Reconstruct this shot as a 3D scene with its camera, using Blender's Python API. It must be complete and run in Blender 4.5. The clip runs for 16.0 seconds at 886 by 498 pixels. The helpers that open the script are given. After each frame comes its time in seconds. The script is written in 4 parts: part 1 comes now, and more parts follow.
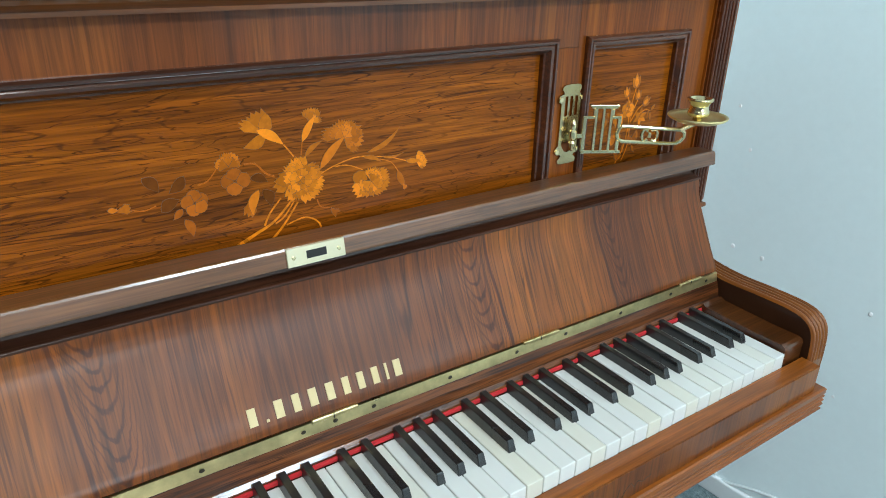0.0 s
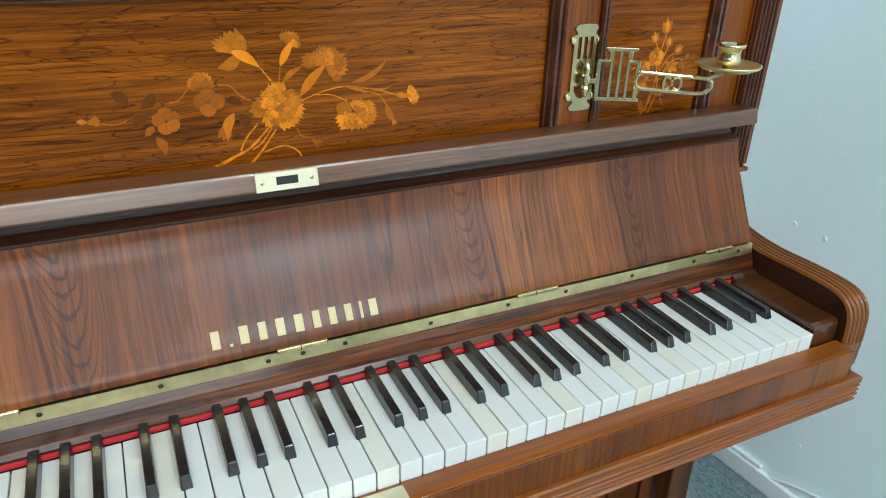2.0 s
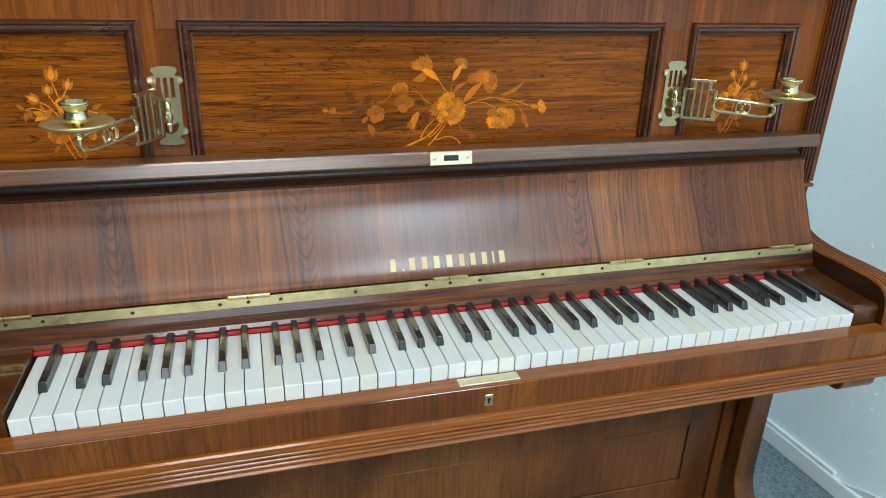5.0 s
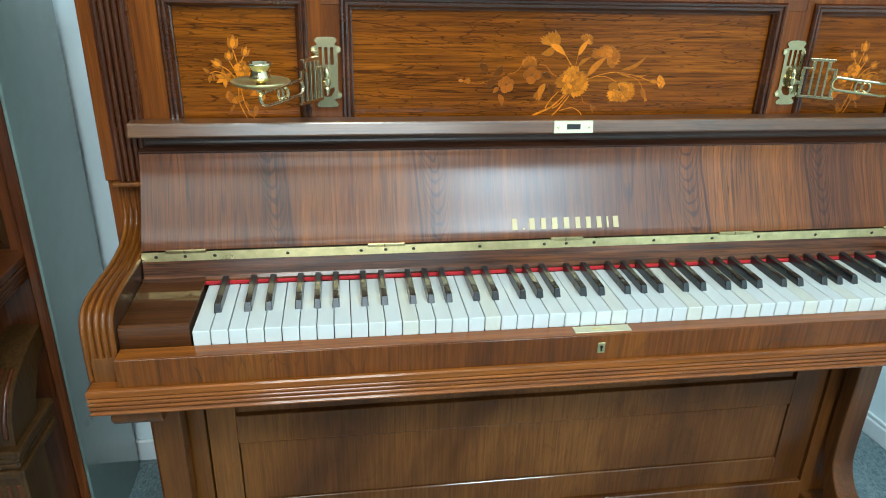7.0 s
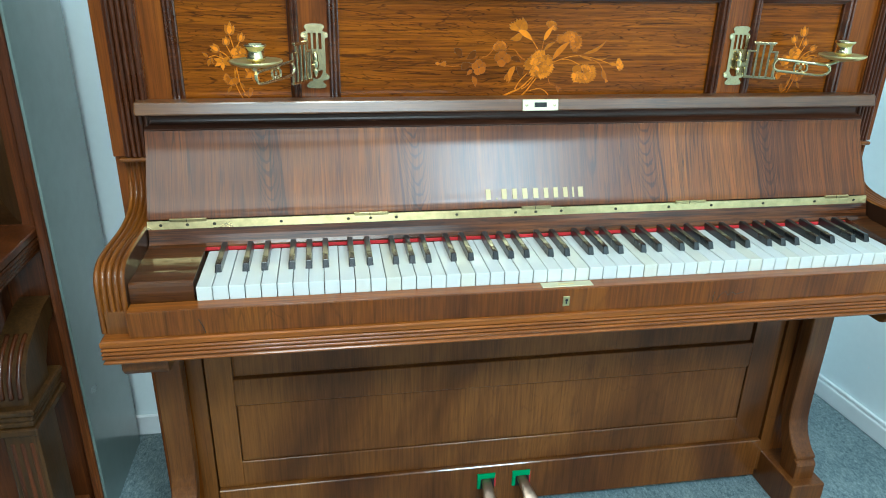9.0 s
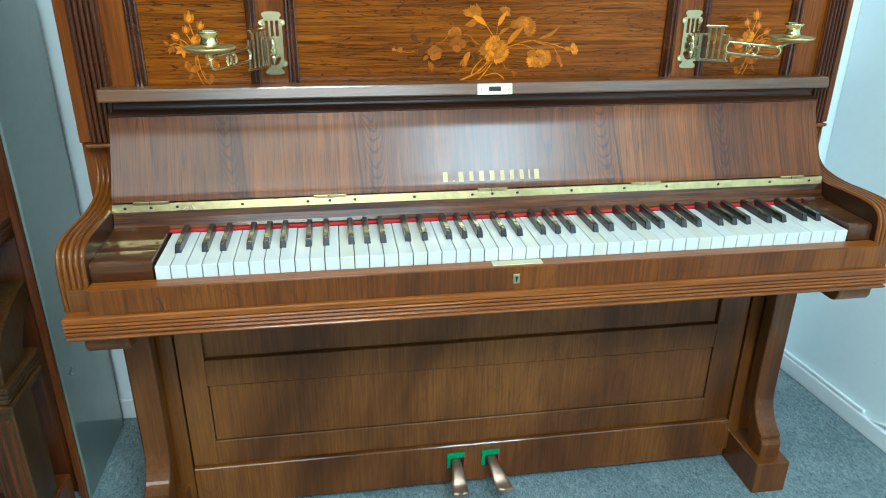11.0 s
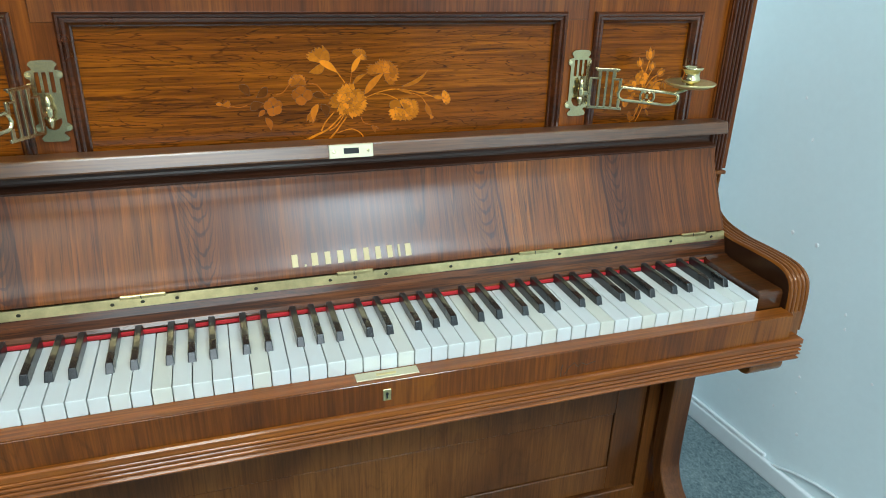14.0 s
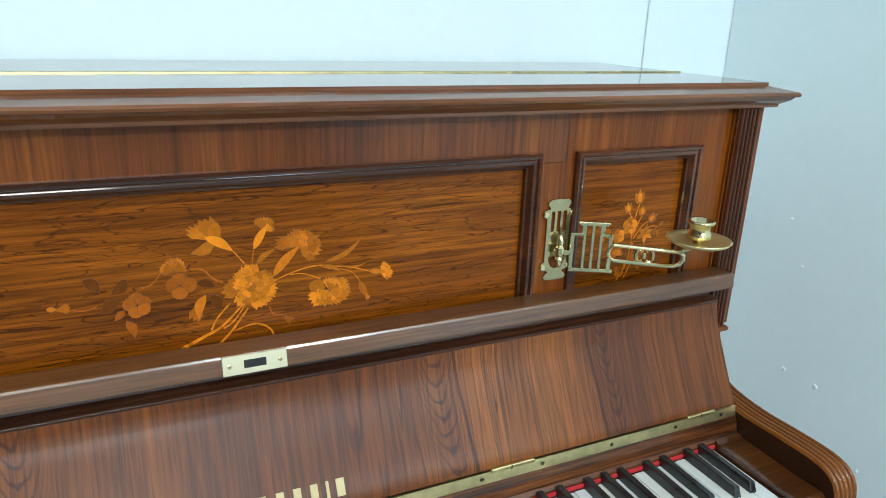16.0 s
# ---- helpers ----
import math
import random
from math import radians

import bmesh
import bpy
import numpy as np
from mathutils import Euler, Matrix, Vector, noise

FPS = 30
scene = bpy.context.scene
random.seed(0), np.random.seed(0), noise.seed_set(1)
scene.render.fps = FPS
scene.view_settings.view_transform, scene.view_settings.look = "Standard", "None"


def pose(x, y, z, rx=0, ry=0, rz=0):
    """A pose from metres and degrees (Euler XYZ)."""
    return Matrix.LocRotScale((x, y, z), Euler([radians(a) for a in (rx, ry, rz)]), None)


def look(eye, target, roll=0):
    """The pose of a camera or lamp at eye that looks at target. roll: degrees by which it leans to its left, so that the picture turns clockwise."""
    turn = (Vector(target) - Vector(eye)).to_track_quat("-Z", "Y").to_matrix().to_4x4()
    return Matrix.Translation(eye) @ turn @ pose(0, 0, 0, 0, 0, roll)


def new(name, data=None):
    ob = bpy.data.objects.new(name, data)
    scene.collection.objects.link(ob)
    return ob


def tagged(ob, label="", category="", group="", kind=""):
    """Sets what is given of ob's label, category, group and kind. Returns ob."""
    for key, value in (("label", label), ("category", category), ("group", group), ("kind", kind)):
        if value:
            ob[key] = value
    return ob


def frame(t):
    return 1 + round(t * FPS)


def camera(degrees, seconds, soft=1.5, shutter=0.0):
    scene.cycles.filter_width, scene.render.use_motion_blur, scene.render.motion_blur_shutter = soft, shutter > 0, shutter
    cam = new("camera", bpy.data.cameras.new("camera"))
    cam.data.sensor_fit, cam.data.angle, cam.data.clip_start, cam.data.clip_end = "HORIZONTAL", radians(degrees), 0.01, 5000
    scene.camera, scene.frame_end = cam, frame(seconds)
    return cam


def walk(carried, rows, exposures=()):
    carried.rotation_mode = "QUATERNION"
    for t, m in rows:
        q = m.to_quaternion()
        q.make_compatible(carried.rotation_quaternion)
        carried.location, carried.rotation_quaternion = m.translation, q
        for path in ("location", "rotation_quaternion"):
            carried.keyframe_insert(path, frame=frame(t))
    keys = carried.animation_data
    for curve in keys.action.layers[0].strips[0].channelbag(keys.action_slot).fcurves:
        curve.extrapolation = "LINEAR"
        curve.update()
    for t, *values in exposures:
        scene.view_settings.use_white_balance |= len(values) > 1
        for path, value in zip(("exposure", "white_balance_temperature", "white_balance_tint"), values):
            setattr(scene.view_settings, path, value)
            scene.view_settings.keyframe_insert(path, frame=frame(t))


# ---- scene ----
cam = camera(65.0, 16.0, 1.0)

PATH = [
    (0, (-0.278, -0.408, 1.253), (0.759, 1.093, 0.432), 1.3),
    (0.5, (-0.242, -0.394, 1.244), (0.782, 1.107, 0.408), 2.4),
    (1, (-0.174, -0.411, 1.236), (0.791, 1.129, 0.401), 2.1),
    (1.5, (-0.148, -0.44, 1.218), (0.75, 1.135, 0.375), 2.0),
    (2, (-0.164, -0.462, 1.207), (0.625, 1.148, 0.32), 1.5),
    (2.5, (-0.222, -0.493, 1.204), (0.586, 1.111, 0.323), 0.6),
    (3, (-0.296, -0.544, 1.205), (0.529, 1.063, 0.346), 1.2),
    (5.5, (-0.304, -0.782, 1.23), (0.123, 1.017, 0.466), 1.9),
    (6, (-0.316, -0.806, 1.225), (0.039, 1.009, 0.465), 1.7),
    (6.5, (-0.33, -0.824, 1.222), (-0.046, 0.995, 0.441), 1.1),
    (7, (-0.381, -0.845, 1.21), (-0.102, 0.969, 0.415), 1.5),
    (7.5, (-0.438, -0.874, 1.207), (-0.125, 0.933, 0.41), 0.3),
    (8, (-0.446, -0.911, 1.191), (-0.088, 0.887, 0.393), -0.0),
    (8.5, (-0.418, -0.944, 1.189), (-0.102, 0.873, 0.416), 1.3),
    (11, (-0.3, -1.024, 1.178), (-0.015, 0.794, 0.394), 0.5),
    (11.5, (-0.279, -1.032, 1.174), (0.008, 0.783, 0.385), 0.9),
    (12, (-0.266, -1.036, 1.175), (0.064, 0.778, 0.4), 0.8),
    (12.5, (-0.247, -1.006, 1.183), (0.155, 0.782, 0.382), 1.0),
    (13, (-0.232, -0.925, 1.19), (0.266, 0.846, 0.406), 1.3),
    (13.5, (-0.232, -0.848, 1.217), (0.331, 0.907, 0.44), 0.1),
    (14, (-0.201, -0.768, 1.227), (0.388, 0.971, 0.432), 1.6),
    (14.5, (-0.125, -0.664, 1.238), (0.457, 1.104, 0.505), 1.8),
    (15, (-0.08, -0.596, 1.26), (0.496, 1.189, 0.566), 3.0),
    (15.5, (-0.084, -0.526, 1.266), (0.546, 1.242, 0.574), 2.6),
    (16, (-0.121, -0.445, 1.29), (0.699, 1.266, 0.657), 2.0),
]
walk(cam, [(t, look(eye, target, roll)) for t, eye, target, roll in PATH],
     ((0, 0.06, 6450, 8), (1.5, 0.03, 6450, 8), (3, -0.03, 6450, 8), (5.5, 0.01, 6450, 8), (7, 0.13, 6080, 1), (8.5, 0.22, 5920, -2), (11, 0.26, 5900, -3), (12, 0.22, 5920, -2),
      (13, 0.08, 6150, 2), (14, -0.03, 6280, 4), (15, 0.0, 6380, 6), (16, -0.04, 6450, 8)))

FLOOR = 0.03        # height of the carpet
MID = -0.0225       # middle of the piano

# ---- light: a cool window behind the viewer and ceiling panels ----
world = bpy.data.worlds.new("world")
world.use_nodes = True
scene.world = world
sky = world.node_tree.nodes.new("ShaderNodeTexSky")
sky.sky_type, sky.sun_disc = "NISHITA", False
sky.sun_elevation, sky.sun_rotation = radians(35), radians(200)
world.node_tree.links.new(sky.outputs[0], world.node_tree.nodes["Background"].inputs[0])
world.node_tree.nodes["Background"].inputs[1].default_value = 0.1
scene.view_settings.exposure = 0.0


def area(name, eye, target, sx, sy, watts, colour):
    d = bpy.data.lights.new(name, "AREA")
    d.shape, d.size, d.size_y, d.energy, d.color = "RECTANGLE", sx, sy, watts, colour
    ob = new(name, d)
    ob.matrix_world = look(eye, target)
    return ob


area("window_light", (-0.35, -5.02, 1.75), (-0.35, 0, 1.2), 2.1, 1.2, 50, (0.84, 0.94, 1.0))
PANELS_UP = ((-0.45, -1.0, 0.6, 20), (0.55, -2.05, 0.62, 74), (-1.3, -1.9, 1.7, 25))
for px, py, wide, power in PANELS_UP:
    # the panel nearest the window side burns bluer than the others
    tint = (0.72, 0.88, 1.0) if px > 0 else (0.94, 0.985, 0.97)
    area("ceiling_panel_light", (px, py, 2.565), (px, py, 0), wide - 0.03, 0.57, power, tint)


# ---- materials ----
def nodes(name):
    m = bpy.data.materials.new(name)
    m.use_nodes = True
    return m, m.node_tree, m.node_tree.nodes["Principled BSDF"]


def ramp(nt, fac, stops):
    r = nt.nodes.new("ShaderNodeValToRGB")
    while len(r.color_ramp.elements) < len(stops):
        r.color_ramp.elements.new(0.5)
    for e, (p, c) in zip(r.color_ramp.elements, stops):
        e.position, e.color = p, (*c, 1) if len(c) == 3 else c
    nt.links.new(fac, r.inputs[0])
    return r.outputs[0]


def math_node(nt, op, a, b=None):
    n = nt.nodes.new("ShaderNodeMath")
    n.operation = op
    for i, v in ((0, a), (1, b)):
        if v is None:
            continue
        if isinstance(v, (int, float)):
            n.inputs[i].default_value = v
        else:
            nt.links.new(v, n.inputs[i])
    return n.outputs[0]


def mix(nt, fac, a, b, kind="MIX"):
    n = nt.nodes.new("ShaderNodeMix")
    n.data_type, n.blend_type = "RGBA", kind
    for sock, v in ((n.inputs[0], fac), (n.inputs[6], a), (n.inputs[7], b)):
        if isinstance(v, (int, float)):
            sock.default_value = v
        elif isinstance(v, tuple):
            sock.default_value = (*v, 1)
        else:
            nt.links.new(v, sock)
    return n.outputs[2]


def noise_tex(nt, vec, scale, detail=4, rough=0.55, dist=0.0):
    n = nt.nodes.new("ShaderNodeTexNoise")
    n.inputs["Scale"].default_value, n.inputs["Detail"].default_value = scale, detail
    n.inputs["Roughness"].default_value, n.inputs["Distortion"].default_value = rough, dist
    nt.links.new(vec, n.inputs["Vector"])
    return n.outputs[0]


def stretched(nt, scale, offset=(0, 0, 0)):
    tc = nt.nodes.new("ShaderNodeTexCoord")
    mp = nt.nodes.new("ShaderNodeMapping")
    mp.inputs["Scale"].default_value, mp.inputs["Location"].default_value = scale, offset
    nt.links.new(tc.outputs["Object"], mp.inputs[0])
    return mp.outputs[0]


def bump(nt, bsdf, height, strength, distance=0.001):
    b = nt.nodes.new("ShaderNodeBump")
    b.inputs["Strength"].default_value, b.inputs["Distance"].default_value = strength, distance
    nt.links.new(height, b.inputs["Height"])
    nt.links.new(b.outputs[0], bsdf.inputs["Normal"])


def wood(name, dark, mid, light, axis=2, band=9.0, veins=0.0, leaf=0.0, rough=0.38, coat=0.5, coat_rough=0.12, offset=(0, 0, 0), pores=0.35, draw=0.09, ior=1.5, spec=0.25, fibre=0.4, span=0.17, fine=0.0):
    """Polished veneer: broad figure, dark veins and fine pores, all drawn out along one axis."""
    m, nt, bsdf = nodes(name)
    dark, mid, light = ((c[0] * 0.82, c[1] * 0.80, c[2] * 0.5) for c in (dark, mid, light))
    along = axis if isinstance(axis, tuple) else (axis,)
    s = [draw if k in along else 1.0 for k in range(3)]
    vec = stretched(nt, s, offset)
    broad = noise_tex(nt, vec, band, 3, 0.5, 0.6)
    s2 = [0.022 if k in along else 1.0 for k in range(3)]
    streak = noise_tex(nt, stretched(nt, s2, offset), band * 7, 5, 0.68, 0.15)
    f = math_node(nt, "ADD", math_node(nt, "MULTIPLY", broad, 1 - fibre), math_node(nt, "MULTIPLY", streak, fibre))
    if leaf:
        tc = nt.nodes.new("ShaderNodeTexCoord")
        sep = nt.nodes.new("ShaderNodeSeparateXYZ")
        nt.links.new(tc.outputs["Object"], sep.inputs[0])
        # sheets of veneer side by side, each of its own tone, with a dark figured line at the joints
        u = math_node(nt, "DIVIDE", math_node(nt, "ADD", sep.outputs[0], 1.0), 2.0)
        tone = ramp(nt, u, [((x + 1) / 2, (v, v, v)) for x, v in ((-1, 0.44), (-0.465, 0.58), (-0.264, 0.5), (0.0, 0.46), (0.219, 0.62), (0.410, 0.55))])
        tone.node.color_ramp.interpolation = "CONSTANT"
        f = math_node(nt, "ADD", f, math_node(nt, "MULTIPLY", math_node(nt, "SUBTRACT", tone, 0.5), 0.6))
        wob = math_node(nt, "MULTIPLY", math_node(nt, "SUBTRACT", noise_tex(nt, stretched(nt, (0.3, 1, 1)), 9, 3), 0.5), 0.02)
        slant = math_node(nt, "ADD", sep.outputs[0], math_node(nt, "MULTIPLY", math_node(nt, "SUBTRACT", sep.outputs[2], 0.85), 0.08))
        for x, wid, amount in ((-0.465, 0.0028, 0.5), (-0.264, 0.0028, 0.55), (0.219, 0.003, 0.55), (0.410, 0.003, 0.6), (-0.236, 0.045, 0.08), (0.195, 0.03, 0.08), (0.434, 0.03, 0.08), (-0.487, 0.03, 0.10), (-0.03, 0.09, 0.04)):
            away = math_node(nt, "ABSOLUTE", math_node(nt, "SUBTRACT", math_node(nt, "ADD", slant, wob if wid > 0.01 else math_node(nt, "MULTIPLY", wob, 0.3)), x))
            near = math_node(nt, "MAXIMUM", math_node(nt, "SUBTRACT", 1.0, math_node(nt, "DIVIDE", away, wid)), 0.0)
            f = math_node(nt, "SUBTRACT", f, math_node(nt, "MULTIPLY", near, amount))
        # arched heartwood figure beside each joint
        rough_line = math_node(nt, "MULTIPLY", noise_tex(nt, stretched(nt, (1, 1, 0.3), (2, 2, 2)), 34, 4, 0.65), 11.0)
        for x, wid, pull in ((-0.236, 0.030, 110.0), (0.434, 0.026, 150.0), (-0.487, 0.024, 140.0), (0.194, 0.026, 90.0)):
            off = math_node(nt, "SUBTRACT", math_node(nt, "ADD", slant, wob), x)
            arch = math_node(nt, "SUBTRACT", sep.outputs[2], math_node(nt, "MULTIPLY", math_node(nt, "MULTIPLY", off, off), pull))
            wave = math_node(nt, "SINE", math_node(nt, "ADD", math_node(nt, "MULTIPLY", arch, 330.0), rough_line))
            dark_line = math_node(nt, "MAXIMUM", math_node(nt, "SUBTRACT", wave, 0.35), 0.0)
            gate = math_node(nt, "MAXIMUM", math_node(nt, "SUBTRACT", 1.0, math_node(nt, "DIVIDE", math_node(nt, "ABSOLUTE", off), wid)), 0.0)
            f = math_node(nt, "SUBTRACT", f, math_node(nt, "MULTIPLY", math_node(nt, "MULTIPLY", dark_line, math_node(nt, "POWER", gate, 0.6)), 0.42))
    col = ramp(nt, f, [(0.5 - span, dark), (0.5, mid), (0.5 + span, light)])
    if veins:
        wavy = noise_tex(nt, stretched(nt, [x * 0.55 if x < 1 else 1.0 for x in s], (3.1, 1.7, 0.6)), band * 0.9, 3, 0.45, 0.9)
        jag = noise_tex(nt, stretched(nt, [0.12 if x < 1 else 1.0 for x in s], (6, 4, 2)), band * 9, 3, 0.6)
        line = math_node(nt, "ABSOLUTE", math_node(nt, "SINE", math_node(nt, "ADD", math_node(nt, "MULTIPLY", wavy, 62), math_node(nt, "MULTIPLY", jag, 1.6))))
        thin = ramp(nt, line, [(0.0, (1, 1, 1)), (0.10, (0.9, 0.9, 0.9)), (0.26, (0, 0, 0))])
        gate = ramp(nt, noise_tex(nt, stretched(nt, [x * 1.0 for x in s], (9, 2, 5)), band * 0.7, 2), [(0.36, (0, 0, 0)), (0.58, (1, 1, 1))])
        col = mix(nt, math_node(nt, "MULTIPLY", math_node(nt, "MULTIPLY", thin, gate), veins), col, tuple(c * 0.28 for c in dark))
    if fine:
        # hair-thin dark grain lines that follow a wavy course
        course = noise_tex(nt, stretched(nt, [x * 0.7 if x < 1 else 1.0 for x in s], (7, 1, 3)), band * 1.3, 4, 0.5, 0.6)
        hair = math_node(nt, "ABSOLUTE", math_node(nt, "SINE", math_node(nt, "MULTIPLY", course, 46)))
        broken = ramp(nt, noise_tex(nt, stretched(nt, [0.08 if x < 1 else 1.0 for x in s], (1, 8, 4)), band * 5, 3, 0.6), [(0.36, (0, 0, 0)), (0.54, (1, 1, 1))])
        col = mix(nt, math_node(nt, "MULTIPLY", math_node(nt, "MULTIPLY", ramp(nt, hair, [(0.0, (1, 1, 1)), (0.1, (0.9, 0.9, 0.9)), (0.24, (0, 0, 0))]), broken), fine), col, tuple(c * 0.3 for c in dark))
    t = [0.03 if k in along else 1.0 for k in range(3)]
    pore = noise_tex(nt, stretched(nt, t), 420, 2, 0.6)
    dash = ramp(nt, pore, [(0.34, (1, 1, 1)), (0.46, (0, 0, 0))])
    tip = ramp(nt, noise_tex(nt, stretched(nt, t, (5, 3, 8)), 190, 3, 0.7), [(0.36, (1 - 0.8 * pores,) * 3), (0.64, (1 + 0.6 * pores,) * 3)])
    col = mix(nt, 1.0, col, tip, "MULTIPLY")
    col = mix(nt, math_node(nt, "MULTIPLY", dash, pores), col, tuple(c * 0.5 for c in dark))
    nt.links.new(col, bsdf.inputs["Base Color"])
    smear = noise_tex(nt, stretched(nt, (1, 1, 1), (2, 7, 1)), 14, 4)
    nt.links.new(ramp(nt, smear, [(0.3, (rough * 0.85,) * 3), (0.7, (rough * 1.2,) * 3)]), bsdf.inputs["Roughness"])
    bsdf.inputs["Specular IOR Level"].default_value = spec
    bsdf.inputs["Coat Weight"].default_value = coat
    bsdf.inputs["Coat IOR"].default_value = ior
    bsdf.inputs["Coat Roughness"].default_value = coat_rough
    bump(nt, bsdf, math_node(nt, "ADD", pore, math_node(nt, "MULTIPLY", smear, 1.5)), 0.12, 0.0006)
    return m


def plain(name, colour, rough=0.5, metal=0.0, vary=0.12, grain=120, rel=0.1, coat=0.0, island=0.0, spec=0.5):
    """A painted, metal or moulded surface with slight mottling."""
    m, nt, bsdf = nodes(name)
    n = noise_tex(nt, stretched(nt, (1, 1, 1)), grain, 5, 0.6)
    big = noise_tex(nt, stretched(nt, (1, 1, 1), (4, 2, 9)), grain * 0.08, 3)
    f = math_node(nt, "ADD", math_node(nt, "MULTIPLY", n, 0.5), math_node(nt, "MULTIPLY", big, 0.5))
    if island:
        g = nt.nodes.new("ShaderNodeNewGeometry")
        f = math_node(nt, "ADD", f, math_node(nt, "MULTIPLY", math_node(nt, "SUBTRACT", g.outputs["Random Per Island"], 0.5), island))
    col = ramp(nt, f, [(0.25, tuple(c * (1 - vary) for c in colour)), (0.75, tuple(min(1, c * (1 + vary)) for c in colour))])
    nt.links.new(col, bsdf.inputs["Base Color"])
    nt.links.new(ramp(nt, big, [(0.3, (rough * 0.8,) * 3), (0.7, (min(1, rough * 1.2),) * 3)]), bsdf.inputs["Roughness"])
    bsdf.inputs["Metallic"].default_value = metal
    bsdf.inputs["Specular IOR Level"].default_value = spec
    bsdf.inputs["Coat Weight"].default_value = coat
    bump(nt, bsdf, n, rel, 0.0008)
    return m


W_FALL = wood("rosewood_fallboard", (0.068, 0.0145, 0.003), (0.160, 0.039, 0.004), (0.270, 0.077, 0.006), (1, 2), 9, 0.65, 0.2, 0.42, 1.0, 0.30, pores=0.5, draw=0.05, ior=1.47, spec=0.04, fibre=0.34, span=0.22)
W_PANEL = wood("rosewood_panel", (0.14, 0.032, 0.003), (0.245, 0.063, 0.004), (0.345, 0.098, 0.006), 0, 20, 0.75, 0, 0.45, 0.28, 0.09, pores=0.5, draw=0.16, spec=0.06, fibre=0.4, span=0.24, fine=0.75)
W_FRAME = wood("mahogany_frame", (0.12, 0.027, 0.004), (0.215, 0.053, 0.006), (0.31, 0.086, 0.010), 2, 12, 0.25, 0, 0.45, 0.4, 0.09, spec=0.12, fibre=0.3, span=0.2)
W_TOP = wood("rosewood_top_rail", (0.085, 0.019, 0.004), (0.165, 0.040, 0.007), (0.26, 0.074, 0.013), 2, 9, 0.4, 0, 0.45, 0.45, 0.09, (1.3, 0, 0), spec=0.2, fibre=0.3)
W_MOULD = wood("dark_moulding", (0.030, 0.008, 0.004), (0.075, 0.019, 0.008), (0.13, 0.036, 0.014), 0, 14, 0.3, 0, 0.3, 1.0, 0.1, ior=1.6, spec=0.2)
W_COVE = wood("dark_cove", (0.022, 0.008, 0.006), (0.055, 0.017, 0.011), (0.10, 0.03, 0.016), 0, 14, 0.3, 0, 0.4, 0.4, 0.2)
W_MOULD_V = wood("dark_upright_moulding", (0.030, 0.008, 0.004), (0.075, 0.019, 0.008), (0.13, 0.036, 0.014), 2, 14, 0.3, 0, 0.3, 0.6, 0.1, spec=0.2)
W_RAIL = wood("walnut_rail", (0.06, 0.021, 0.009), (0.13, 0.046, 0.019), (0.19, 0.07, 0.028), 0, 12, 0.5, 0, 0.35, 1.0, 0.22, ior=1.7)
W_ARM = wood("mahogany_arm", (0.08, 0.021, 0.004), (0.20, 0.057, 0.009), (0.30, 0.098, 0.016), (1, 2), 16, 0.3, 0, 0.42, 0.6, 0.1, spec=0.2)
W_SLIP = wood("rosewood_slip", (0.09, 0.023, 0.005), (0.165, 0.044, 0.008), (0.24, 0.073, 0.012), 2, 8, 0.3, 0, 0.42, 0.5, 0.12, (0.4, 0, 0), spec=0.12, fibre=0.18, span=0.17, draw=0.3)
W_SLIP_H = wood("mahogany_slip_rail", (0.17, 0.045, 0.008), (0.29, 0.080, 0.013), (0.38, 0.12, 0.02), 0, 16, 0.15, 0, 0.42, 0.55, 0.12, spec=0.2)
W_LOW = wood("stained_lower_panel", (0.085, 0.026, 0.009), (0.160, 0.053, 0.017), (0.245, 0.088, 0.029), 2, 5, 0.15, 0, 0.42, 0.6, 0.12, pores=0.25, draw=0.4, spec=0.12, fibre=0.1, span=0.16)
W_LEG = wood("stained_leg", (0.080, 0.023, 0.008), (0.150, 0.048, 0.015), (0.230, 0.082, 0.026), 2, 6, 0.15, 0, 0.42, 0.6, 0.1, pores=0.25, draw=0.35, spec=0.12, fibre=0.14, span=0.16)
W_LID = wood("polished_lid", (0.08, 0.021, 0.007), (0.17, 0.05, 0.016), (0.24, 0.08, 0.026), 0, 14, 0.3, 0, 0.4, 1.0, 0.04)
W_CHEEK = wood("dark_cheek", (0.02, 0.007, 0.005), (0.05, 0.018, 0.012), (0.085, 0.03, 0.018), (1, 2), 12, 0.3, 0, 0.4, 0.6, 0.1)
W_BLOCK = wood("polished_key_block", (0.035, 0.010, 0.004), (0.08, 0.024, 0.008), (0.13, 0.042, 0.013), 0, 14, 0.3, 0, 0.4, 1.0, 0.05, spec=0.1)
W_BOARD = wood("grained_name_board", (0.035, 0.010, 0.005), (0.10, 0.028, 0.011), (0.165, 0.052, 0.019), 0, 26, 0.6, 0, 0.4, 0.6, 0.15, pores=0.8, spec=0.12)
W_OTHER = wood("old_mahogany", (0.05, 0.013, 0.006), (0.115, 0.029, 0.010), (0.18, 0.05, 0.016), 2, 12, 0.3, 0, 0.4, 0.45, 0.12)
W_OTHER_L = wood("old_oak_carving", (0.045, 0.019, 0.008), (0.085, 0.036, 0.014), (0.12, 0.052, 0.02), 2, 12, 0.3, 0, 0.4, 0.3, 0.2)
# dark polished side; its grey-green base colour paints in the pale wall's reflection
WALL_SHEEN = plain("side_with_painted_wall_sheen", (0.13, 0.165, 0.145), 0.3, 0, 0.2, 30, 0.02, 1.0)
